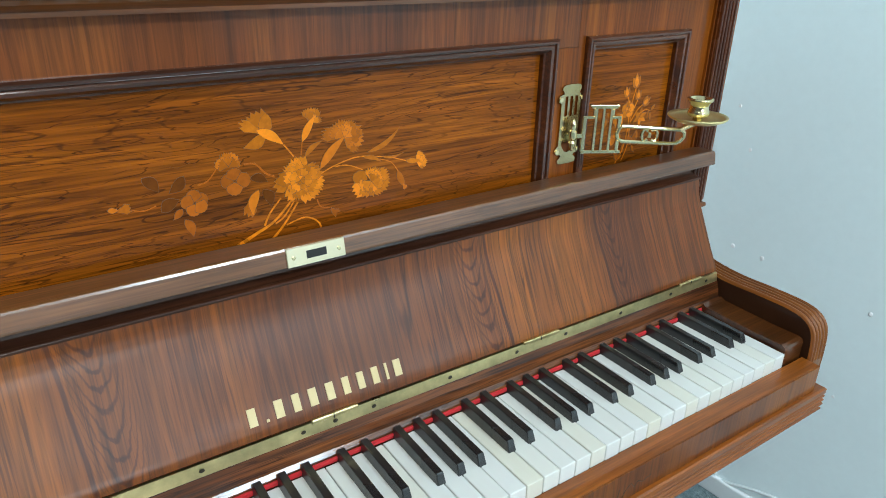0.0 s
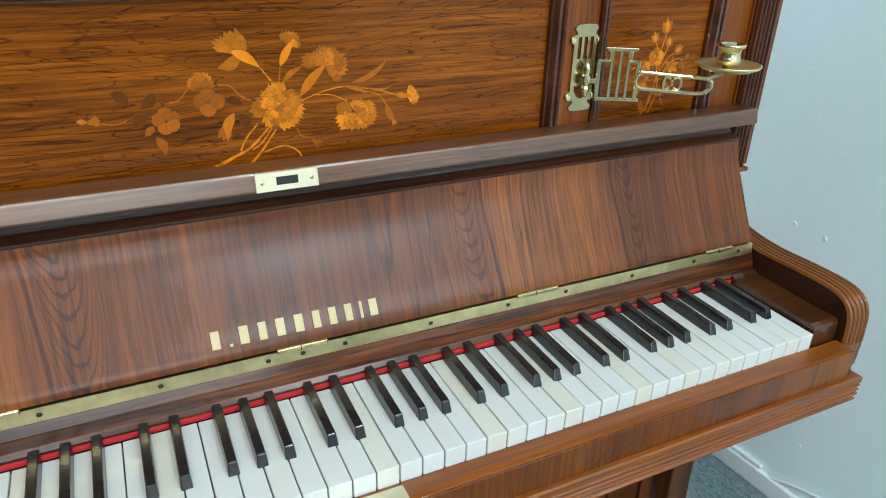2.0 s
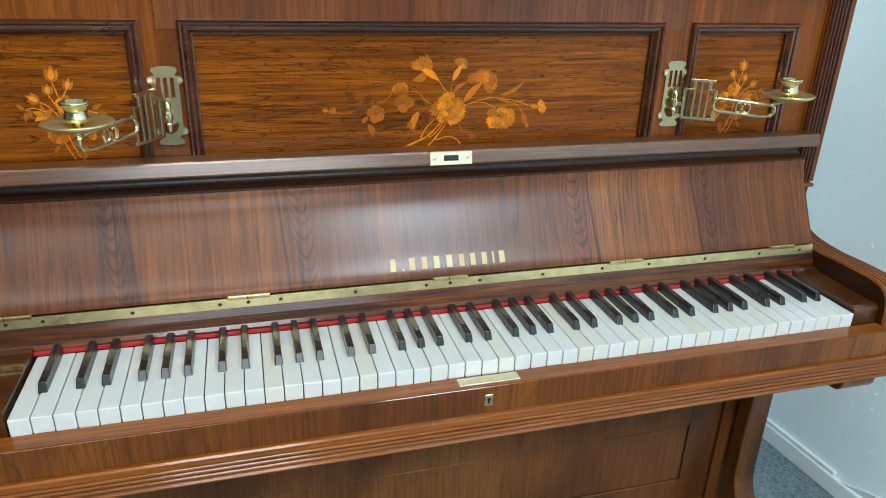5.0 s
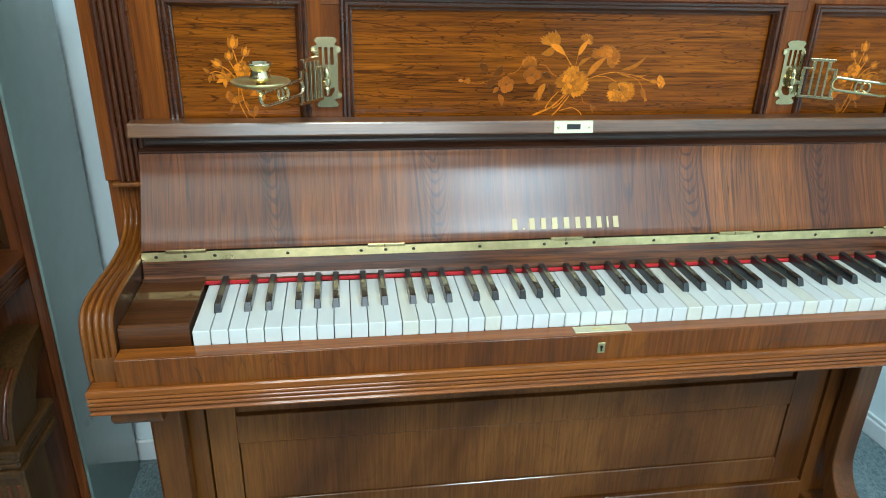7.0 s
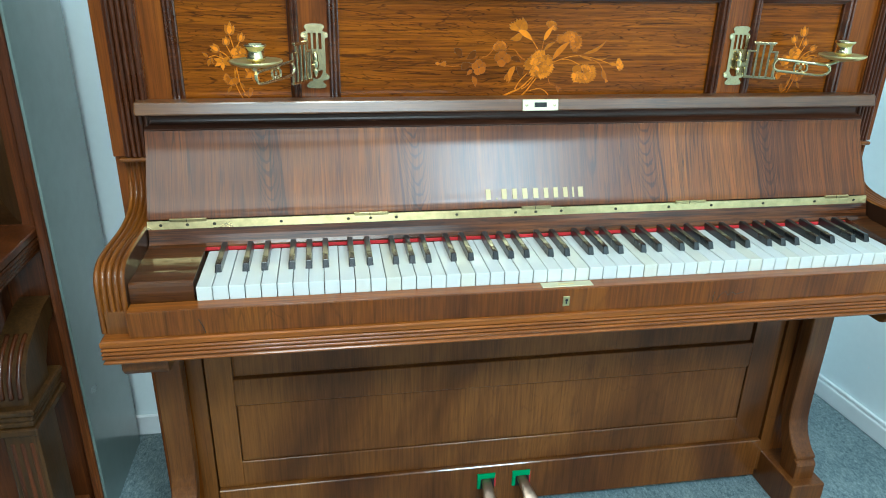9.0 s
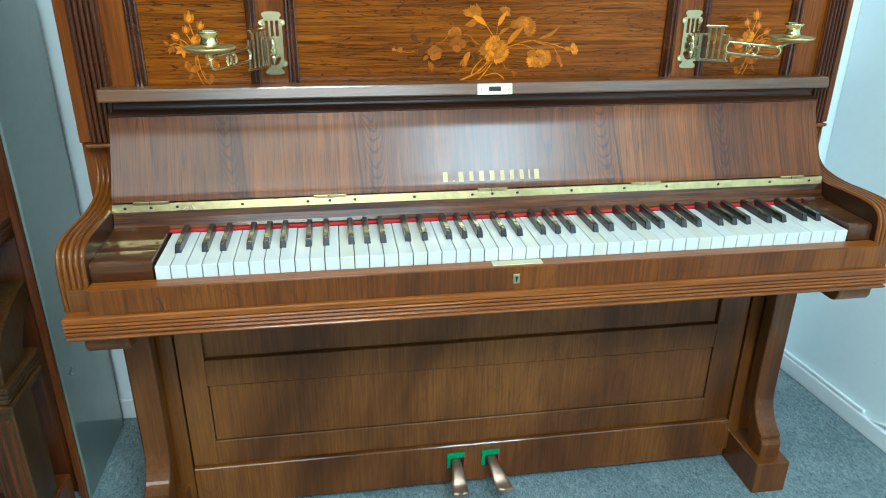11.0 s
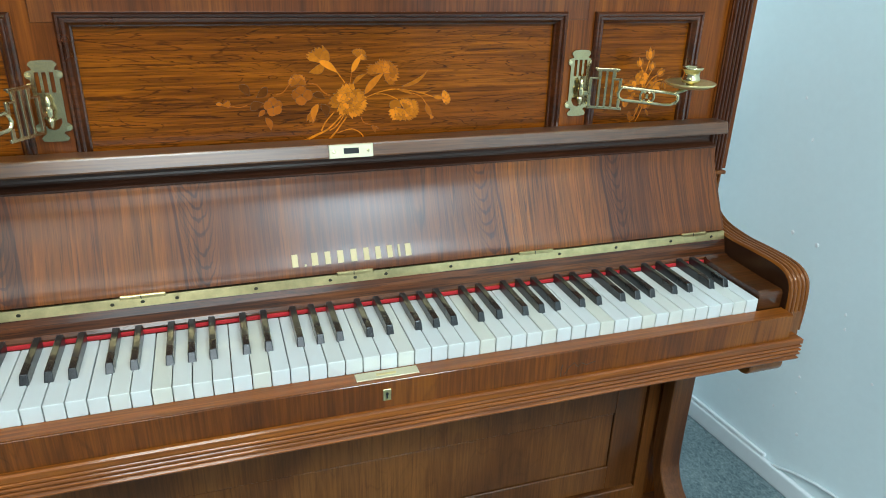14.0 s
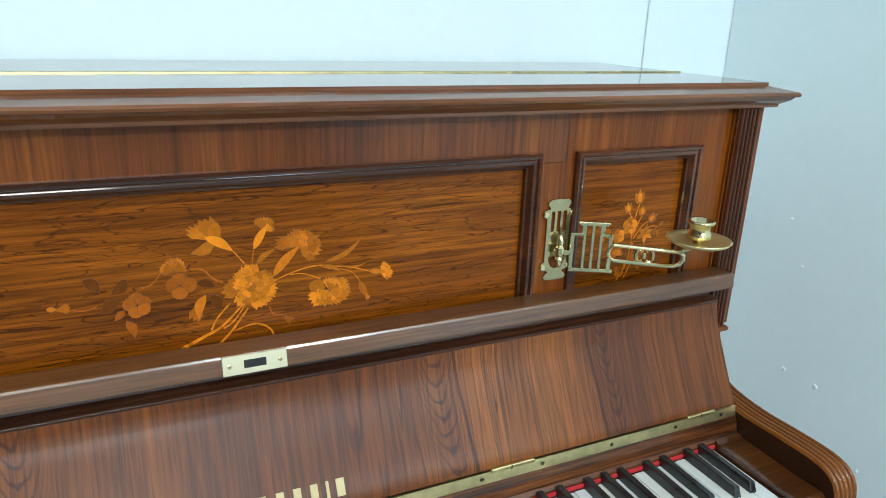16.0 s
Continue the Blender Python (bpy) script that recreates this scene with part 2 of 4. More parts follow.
INLAY = plain("light_inlay_wood", (0.54, 0.155, 0.006), 0.45, 0, 0.4, 160, 0.12, 0.15, 0.5, 0.08)
INLAY_D = plain("darker_inlay_wood", (0.34, 0.085, 0.005), 0.45, 0, 0.3, 160, 0.12, 0.15, 0.3, 0.08)
INLAY_M = plain("orange_inlay_wood", (0.44, 0.118, 0.005), 0.45, 0, 0.35, 160, 0.12, 0.15, 0.5, 0.08)
INLAY_G = plain("shaded_inlay_wood", (0.125, 0.034, 0.004), 0.5, 0, 0.3, 160, 0.12, 0.1, 0.25, 0.05)
SCORCH = plain("scorched_line", (0.075, 0.024, 0.006), 0.5, 0, 0.2, 160, 0.1)
BRASS = plain("polished_brass", (0.80, 0.68, 0.40), 0.2, 1.0, 0.12, 60, 0.06)
BRASS_H = plain("hinge_brass", (0.64, 0.52, 0.26), 0.3, 1.0, 0.45, 60, 0.25)
BRASS_P = plain("pale_brass_plate", (0.66, 0.60, 0.41), 0.46, 0.75, 0.1, 60, 0.08)
BRASS_D = plain("brushed_brass_pan", (0.80, 0.68, 0.33), 0.3, 0.9, 0.2, 50, 0.06)
BRASS_B = plain("backplate_brass", (0.46, 0.385, 0.215), 0.24, 1.0, 0.25, 60, 0.1)
BRASS_W = plain("worn_pedal_brass", (0.50, 0.35, 0.26), 0.42, 1.0, 0.25, 50, 0.12)
GILT = plain("gilt_lettering", (0.50, 0.39, 0.20), 0.5, 0.2, 0.08, 200, 0.1)
STEEL = plain("dark_screw", (0.08, 0.07, 0.05), 0.4, 0.8, 0.1, 90, 0.05)
BLACK = plain("black_slot", (0.006, 0.005, 0.004), 0.6, 0, 0.1, 90, 0.05)
FELT_R = plain("red_felt", (0.42, 0.012, 0.016), 0.95, 0, 0.2, 900, 0.4)
FELT_G = plain("green_felt", (0.0, 0.24, 0.075), 0.95, 0, 0.2, 900, 0.4)
EBONY = plain("ebonised_key", (0.012, 0.012, 0.013), 0.28, 0, 0.3, 150, 0.1, 0.35)
# for the unseen west and south walls: darkened to hold down bounce and haze
WALL_D = plain("unseen_wall_dimmed", (0.2, 0.205, 0.205), 0.8, 0, 0.05, 40, 0.25)
WALL = plain("pale_blue_wall_paint", (0.80, 0.905, 0.925), 0.75, 0, 0.03, 55, 0.25)
CHIP = plain("white_plaster_chip", (0.85, 0.87, 0.88), 0.8, 0, 0.05, 300, 0.3)
SKIRT = plain("white_skirting_paint", (0.80, 0.84, 0.85), 0.4, 0, 0.05, 40, 0.1)
CEIL = plain("white_ceiling_paint", (0.8, 0.8, 0.79), 0.85, 0, 0.03, 60, 0.2)
CABLE = plain("white_cable_sheath", (0.72, 0.77, 0.78), 0.4, 0, 0.03, 60, 0.05)


def key_white():
    m, nt, bsdf = nodes("white_key_covering")
    oi = nt.nodes.new("ShaderNodeObjectInfo")
    n = noise_tex(nt, stretched(nt, (1, 0.25, 1)), 40, 4)
    f = math_node(nt, "ADD", math_node(nt, "MULTIPLY", math_node(nt, "POWER", oi.outputs["Random"], 2.2), 0.5), math_node(nt, "MULTIPLY", n, 0.25))
    nt.links.new(ramp(nt, f, [(0.1, (0.61, 0.62, 0.60)), (0.45, (0.61, 0.605, 0.54)), (1.0, (0.58, 0.545, 0.40))]), bsdf.inputs["Base Color"])
    bsdf.inputs["Roughness"].default_value = 0.22
    bump(nt, bsdf, n, 0.08, 0.0005)
    return m


IVORY = key_white()


def carpet():
    m, nt, bsdf = nodes("blue_grey_carpet")
    vec = stretched(nt, (1, 1, 1))
    fine = noise_tex(nt, vec, 520, 3, 0.75)
    mid = noise_tex(nt, stretched(nt, (1, 0.5, 1)), 190, 4, 0.7, 0.8)
    big = noise_tex(nt, vec, 5, 3)
    f = math_node(nt, "ADD", math_node(nt, "ADD", math_node(nt, "MULTIPLY", fine, 0.4), math_node(nt, "MULTIPLY", mid, 0.45)), math_node(nt, "MULTIPLY", big, 0.15))
    nt.links.new(ramp(nt, f, [(0.40, (0.075, 0.115, 0.13)), (0.5, (0.19, 0.26, 0.275)), (0.60, (0.38, 0.45, 0.45))]), bsdf.inputs["Base Color"])
    bsdf.inputs["Roughness"].default_value = 0.95
    bump(nt, bsdf, math_node(nt, "ADD", fine, mid), 0.9, 0.004)
    return m


CARPET = carpet()


# ---- mesh helpers ----
def box(bm, x0, x1, y0, y1, z0, z1, bev=0.0, seg=1):
    vs = [bm.verts.new((x, y, z)) for x in (x0, x1) for y in (y0, y1) for z in (z0, z1)]
    fs = [bm.faces.new([vs[i] for i in f]) for f in ((0, 1, 3, 2), (4, 6, 7, 5), (0, 4, 5, 1), (2, 3, 7, 6), (0, 2, 6, 4), (1, 5, 7, 3))]
    if bev:
        es = {e for f in fs for e in f.edges}
        bmesh.ops.bevel(bm, geom=list(es), offset=bev, segments=seg, affect="EDGES", profile=0.5)
    return vs


def boxed(*a, **k):
    bm = bmesh.new()
    box(bm, *a, **k)
    return bm


def extrude_x(bm, prof, x0, x1):
    """A closed outline in y and z, drawn out along x."""
    a = [bm.verts.new((x0, y, z)) for y, z in prof]
    b = [bm.verts.new((x1, y, z)) for y, z in prof]
    n = len(prof)
    for i in range(n):
        bm.faces.new((a[i], a[(i + 1) % n], b[(i + 1) % n], b[i]))
    bm.faces.new(a)
    bm.faces.new(b[::-1])
    bmesh.ops.recalc_face_normals(bm, faces=bm.faces[:])


def prof_x(prof, x0, x1):
    bm = bmesh.new()
    extrude_x(bm, prof, x0, x1)
    return bm


def lathe(bm, prof, centre, seg=28):
    """A turned shape from radius and height."""
    cx, cy, cz = centre
    rings = [[bm.verts.new((cx + r * math.cos(2 * math.pi * k / seg), cy + r * math.sin(2 * math.pi * k / seg), cz + z)) for k in range(seg)] for r, z in prof]
    for a, b in zip(rings, rings[1:]):
        for k in range(seg):
            bm.faces.new((a[k], a[(k + 1) % seg], b[(k + 1) % seg], b[k]))
    bm.faces.new(rings[0][::-1])
    bm.faces.new(rings[-1])
    for f in bm.faces:
        f.smooth = len(f.verts) == 4


def tube(bm, pts, r, seg=8):
    """A round bar along points."""
    pts = [Vector(p) for p in pts]
    rings = []
    for i, p in enumerate(pts):
        d = (pts[min(i + 1, len(pts) - 1)] - pts[max(i - 1, 0)]).normalized()
        u = d.orthogonal().normalized() if i == 0 else (u - d * u.dot(d)).normalized()
        v = d.cross(u)
        rings.append([bm.verts.new(p + r * (math.cos(2 * math.pi * k / seg) * u + math.sin(2 * math.pi * k / seg) * v)) for k in range(seg)])
    for a, b in zip(rings, rings[1:]):
        for k in range(seg):
            bm.faces.new((a[k], a[(k + 1) % seg], b[(k + 1) % seg], b[k])).smooth = True
    bm.faces.new(rings[0][::-1])
    bm.faces.new(rings[-1])


def smooth_path(pts, n=6):
    """Catmull-Rom through points of any dimension."""
    pts = [Vector(p) for p in pts]
    out = []
    for i in range(len(pts) - 1):
        p0, p1, p2, p3 = pts[max(i - 1, 0)], pts[i], pts[i + 1], pts[min(i + 2, len(pts) - 1)]
        for k in range(n):
            t = k / n
            out.append(0.5 * (2 * p1 + (p2 - p0) * t + (2 * p0 - 5 * p1 + 4 * p2 - p3) * t * t + (3 * p1 - p0 - 3 * p2 + p3) * t ** 3))
    return out + [pts[-1]]


def to_mesh(name, bm, mat):
    for e in bm.edges:      # keep hard corners out of the smooth shading
        if len(e.link_faces) == 2 and e.calc_face_angle(0) > 0.62:
            e.smooth = False
    me = bpy.data.meshes.new(name)
    bm.to_mesh(me)
    bm.free()
    me.materials.append(mat)
    return me


def part(name, bm, mat, parent, label=""):
    """One mesh under a thing or a part, its vertices in world places."""
    ob = new(name, to_mesh(name, bm, mat))
    ob.parent = parent
    ob.matrix_parent_inverse = world_of(parent).inverted()
    return tagged(ob, label)


def world_of(ob):
    m = ob.matrix_parent_inverse @ ob.matrix_basis if ob.parent else ob.matrix_basis
    return world_of(ob.parent) @ m if ob.parent else m


def thing(name, at, label, category, group=""):
    ob = new(name)
    ob.empty_display_size = 0.1
    ob.matrix_basis = Matrix.Translation(at)
    return tagged(ob, label, category, group)


def setting(name, bm, mat, label):
    return tagged(new(name, to_mesh(name, bm, mat)), label, "", "", "structure")


# ---- the room ----
BACK, RIGHT = 0.62, 1.0
setting("floor", boxed(-4.8, 1.5, -5.3, 0.8, FLOOR - 0.1, FLOOR), CARPET, "blue-grey flecked carpet laid wall to wall")
setting("ceiling", boxed(-4.8, 1.5, -5.3, 0.8, 2.6, 2.7), CEIL, "plain white painted ceiling")
setting("wall_north", boxed(-4.8, 1.3, BACK, BACK + 0.12, FLOOR, 2.6), WALL, "pale blue painted wall behind the piano")
bm = bmesh.new()
vs = box(bm, RIGHT, RIGHT + 0.15, -5.3, BACK - 0.002, FLOOR, 2.6)
for v in vs:
    v.co.x += (BACK - v.co.y) * 0.075
setting("wall_east", bm, WALL, "pale blue painted wall with chipped plaster marks")
setting("wall_west", boxed(-4.8, -4.68, -5.3, BACK - 0.002, FLOOR, 2.6), WALL_D, "unseen wall, darkened to cut its bounced light")
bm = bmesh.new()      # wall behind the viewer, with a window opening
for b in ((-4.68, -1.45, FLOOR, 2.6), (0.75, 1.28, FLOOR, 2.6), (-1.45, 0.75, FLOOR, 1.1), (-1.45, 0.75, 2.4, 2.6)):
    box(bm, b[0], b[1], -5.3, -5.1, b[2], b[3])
setting("wall_south", bm, WALL_D, "unseen wall with a wide window, darkened to cut its bounced light")


def wall_x(y):
    return RIGHT + (BACK - y) * 0.075


bm = bmesh.new()
vs = box(bm, RIGHT - 0.014, RIGHT - 0.0005, -5.0, BACK - 0.012, FLOOR, FLOOR + 0.05, 0.004, 2)
for v in bm.verts:
    v.co.x += (BACK - v.co.y) * 0.075
setting("baseboard", bm, SKIRT, "low white painted skirting board with worn edge")
setting("baseboard", boxed(-4.68, RIGHT - 0.014, BACK - 0.012, BACK - 0.0005, FLOOR, FLOOR + 0.06, 0.004), SKIRT, "low white painted skirting board")
bm = bmesh.new()      # thin trunking along the top of the skirting
vs = box(bm, RIGHT - 0.010, RIGHT - 0.001, 0.29, BACK - 0.014, FLOOR + 0.052, FLOOR + 0.062, 0.002)
for v in bm.verts:
    v.co.x += (BACK - v.co.y) * 0.075
setting("trim", bm, SKIRT, "thin white cable trunking on the skirting board")
setting("trim", boxed(0.788, 0.8, BACK - 0.006, BACK - 0.0005, FLOOR + 0.07, 2.6, 0.002), WALL, "narrow painted cover strip on the wall")
bm = bmesh.new()
way = [(0.31, 0.04), (0.26, 0.05), (0.2, 0.073), (0.14, 0.088), (0.08, 0.094), (0.0, 0.088), (-0.15, 0.07), (-0.5, 0.03), (-0.8, 0.02)]
tube(bm, smooth_path([(wall_x(y) - 0.006, y, FLOOR + z) for y, z in way]), 0.004)
cable = tagged(new("cable", to_mesh("cable", bm, CABLE)), "white loose cable running along the wall above skirting", "cable")

# chips where the paint has flaked to white plaster
for y, z, r in ((0.303, 0.652, 0.006), (0.369, 0.657, 0.006), (0.375, 0.868, 0.004), (0.414, 0.951, 0.004), (0.196, 0.534, 0.004), (0.189, 0.502, 0.004),
                (0.261, 0.337, 0.004), (0.259, 0.294, 0.004), (0.415, 0.2, 0.003), (0.307, 0.226, 0.004), (0.23, 0.196, 0.005), (0.08, 0.62, 0.005), (0.1, 0.42, 0.004)):
    bm = bmesh.new()
    bmesh.ops.create_icosphere(bm, subdivisions=2, radius=r)
    for v in bm.verts:
        k = 1 + 0.5 * noise.noise(v.co * 400 + Vector((y * 50, z * 50, 0)))
        v.co = Vector((v.co.x * 0.35 * k, v.co.y * k * 0.8, v.co.z * k))
        v.co += Vector((wall_x(y), y, z))
    tagged(new("plaster_chip", to_mesh("plaster_chip", bm, CHIP)), "small flake of white plaster on blue wall", "chip", "plaster chips on the wall", "structure")

# ---- the ceiling panels and the window behind the viewer ----
for px, py, wide, power in PANELS_UP:
    cl = thing("ceiling_light", (px, py, 2.6), "white ceiling light panel in a slim frame", "lamp", "ceiling light panels")
    bm, hw = bmesh.new(), wide / 2 + 0.01
    for b in ((-hw, hw, -0.31, -0.29), (-hw, hw, 0.29, 0.31), (-hw, 0.02 - hw, -0.289, 0.289), (hw - 0.02, hw, -0.289, 0.289)):
        box(bm, px + b[0], px + b[1], py + b[2], py + b[3], 2.56, 2.5995)
    part("frame", bm, SKIRT, cl)

win = tagged(new("window_1"), "wide white framed daylight window", "", "", "structure")
win.matrix_basis = Matrix.Translation((-0.35, -5.15, 1.1))
bm = bmesh.new()
for b in ((-1.45, -1.39, 1.1, 2.4), (0.69, 0.75, 1.1, 2.4), (-0.38, -0.32, 1.16, 2.34), (-1.39, 0.69, 1.1, 1.16), (-1.39, 0.69, 2.34, 2.4)):
    box(bm, b[0], b[1], -5.22, -5.16, b[2], b[3], 0.004)
part("window_frame", bm, SKIRT, win)
part("window_sill", boxed(-1.5, 0.8, -5.1, -5.0, 1.07, 1.1, 0.004), SKIRT, win)
glass, gnt, gb = nodes("window_glass")
gb.inputs["Transmission Weight"].default_value, gb.inputs["Roughness"].default_value = 1.0, 0.0
for x0, x1 in ((-1.39, -0.38), (-0.32, 0.69)):
    pane = part("pane", boxed(x0, x1, -5.192, -5.188, 1.16, 2.34), glass, win)
    pane.visible_shadow = False

# ---- the upright piano ----
piano = thing("upright_piano", (MID, 0.2, FLOOR), "polished rosewood upright piano with inlaid flowers and open fallboard", "piano")
PL, PR = -0.739, 0.6775              # outer faces of the case
CL, CR = -0.6705, 0.6255             # inner faces of the case sides
FACE = 0.237                         # front frame

for x0, x1 in ((PL, CL), (CR, PR)):
    side = part("case_side", boxed(x0, x1, 0.2405, 0.6, FLOOR + 0.02, 1.19, 0.002), W_FRAME, piano, "polished mahogany case side")
    part("case_edge", boxed(x0, x1, 0.232, 0.2402, 0.871, 1.19, 0.001), W_FRAME, side)
    bm = bmesh.new()     # reeded upright on the front edge of the side
    a, b = (x0 + 0.020, x1 - 0.001) if x0 == PL else (x0 + 0.001, x1 - 0.012)
    w = (b - a - 0.004) / 5
    ring = [(a, 0.2318), (a, 0.2275)]
    for k in range(5):
        ring += [(a + 0.002 + w * (k + 0.5 - 0.46 * math.cos(q)), 0.2275 - 0.0044 * math.sin(q)) for q in [math.pi * j / 6 for j in range(7)]]
        ring.append((a + 0.002 + w * (k + 1), 0.2292))
    ring[-1] = (b, 0.2275)
    ring.append((b, 0.2318))
    lo = [bm.verts.new((x, y, 0.872)) for x, y in ring]
    hi = [bm.verts.new((x, y, 1.188)) for x, y in ring]
    for j in range(len(ring)):
        bm.faces.new((lo[j], lo[(j + 1) % len(ring)], hi[(j + 1) % len(ring)], hi[j]))
    bm.faces.new(lo)
    bm.faces.new(hi[::-1])
    bmesh.ops.recalc_face_normals(bm, faces=bm.faces[:])
    part("reeded_pilaster", bm, W_MOULD_V, side, "dark reeded upright strip")
part("back_board", boxed(CL, CR, 0.585, 0.6, FLOOR + 0.05, 1.187), W_LOW, piano)

# lid with a moulded edge and a long brass hinge
def lid_prof(back):
    return [(back, 1.19), (0.222, 1.19), (0.2215, 1.194), (0.2165, 1.197), (0.212, 1.2), (0.2095, 1.2035), (0.2055, 1.2045), (0.2045, 1.2075), (0.2065, 1.2105),
            (0.2305, 1.2165), (0.2325, 1.2175), (0.2325, 1.2215), (back, 1.2215)]
bm = bmesh.new()
prof = lid_prof(0.605)
rows = []
for x, sgn in ((PL, -1), (PR, 1)):
    # mitred ends: each profile point stands out to the side as far as it does in front
    rows.append([bm.verts.new((x + sgn * (0.232 - min(y, 0.232)) * 1.2, y, z)) for y, z in prof])
n = len(prof)
for i in range(n):
    bm.faces.new((rows[0][i], rows[0][(i + 1) % n], rows[1][(i + 1) % n], rows[1][i]))
for r, sgn, x in ((rows[0], -1, PL), (rows[1], 1, PR)):
    back = [bm.verts.new((v.co.x, 0.605, v.co.z)) for v in r[1:-1]]
    for i in range(len(back) - 1):
        bm.faces.new((r[i + 1], r[i + 2], back[i + 1], back[i]))
    bm.faces.new([r[0], r[1], back[0]])
    bm.faces.new([r[-1], r[-2], back[-1]])
bmesh.ops.recalc_face_normals(bm, faces=bm.faces[:])
lid = part("lid", bm, W_LID, piano, "polished wooden lid with moulded edge")
part("lid_hinge", boxed(PL + 0.01, PR - 0.005, 0.392, 0.404, 1.2205, 1.2232, 0.0005), BRASS_H, lid, "long brass piano hinge")

# upper front: frame members, three inlaid panels and their mouldings
PANELS = ((-0.632, -0.424), (-0.377, 0.329), (0.378, 0.577))
TOP = 1.1425
part("top_rail", boxed(-0.403, 0.3655, FACE, FACE + 0.02, TOP - 0.012, 1.189), W_TOP, piano, "figured rosewood top rail")
edges = [CL] + [v for p in PANELS for v in p] + [CR]
for i in range(0, 8, 2):
    a, b = (edges[i] - 0.012 if i else CL), (edges[i + 1] + 0.012 if i < 6 else CR)
    part("stile", boxed(a, b, FACE, FACE + 0.02, 0.86, TOP - 0.0125), W_FRAME, piano)
for a, b in ((CL, -0.4035), (0.366, CR)):
    part("corner_rail", boxed(a, b, FACE + 0.0002, FACE + 0.02, TOP - 0.0125, 1.189), W_FRAME, piano, "plain mahogany block beside the top rail")


def panel_moulding(x0, x1, top):
    """Stepped and rounded moulding up one side, across the top and down the other, mitred."""
    sec = [(0.0, FACE), (0.0, 0.2315), (0.0026, 0.2290), (0.0052, 0.2296), (0.0064, 0.2322), (0.0088, 0.2306), (0.0120, 0.2312), (0.0142, 0.2350), (0.0158, 0.2378), (0.0178, 0.2390), (0.0178, 0.2475)]
    bm = bmesh.new()
    rings = []
    for corner in range(4):
        ring = []
        for d, y in sec:
            x = x0 + d if corner < 2 else x1 - d
            z = 0.86 if corner in (0, 3) else top - d
            ring.append(bm.verts.new((x, y, z)))
        rings.append(ring)
    for a, b in zip(rings, rings[1:]):
        for k in range(len(sec) - 1):
            bm.faces.new((a[k], a[k + 1], b[k + 1], b[k]))
    bmesh.ops.recalc_face_normals(bm, faces=bm.faces[:])
    return bm


panels = []
for x0, x1 in PANELS:
    p = part("inlaid_panel", boxed(x0 + 0.0145, x1 - 0.0145, 0.2455, 0.253, 0.86, TOP - 0.0128), W_PANEL, piano, "golden rosewood panel with dark veins and flower inlay")
    part("moulding", panel_moulding(x0, x1, TOP), W_MOULD, p, "dark stepped moulding")
    panels.append(p)

# flower inlay, thin pieces of lighter wood set into the panels
INY = 0.2455


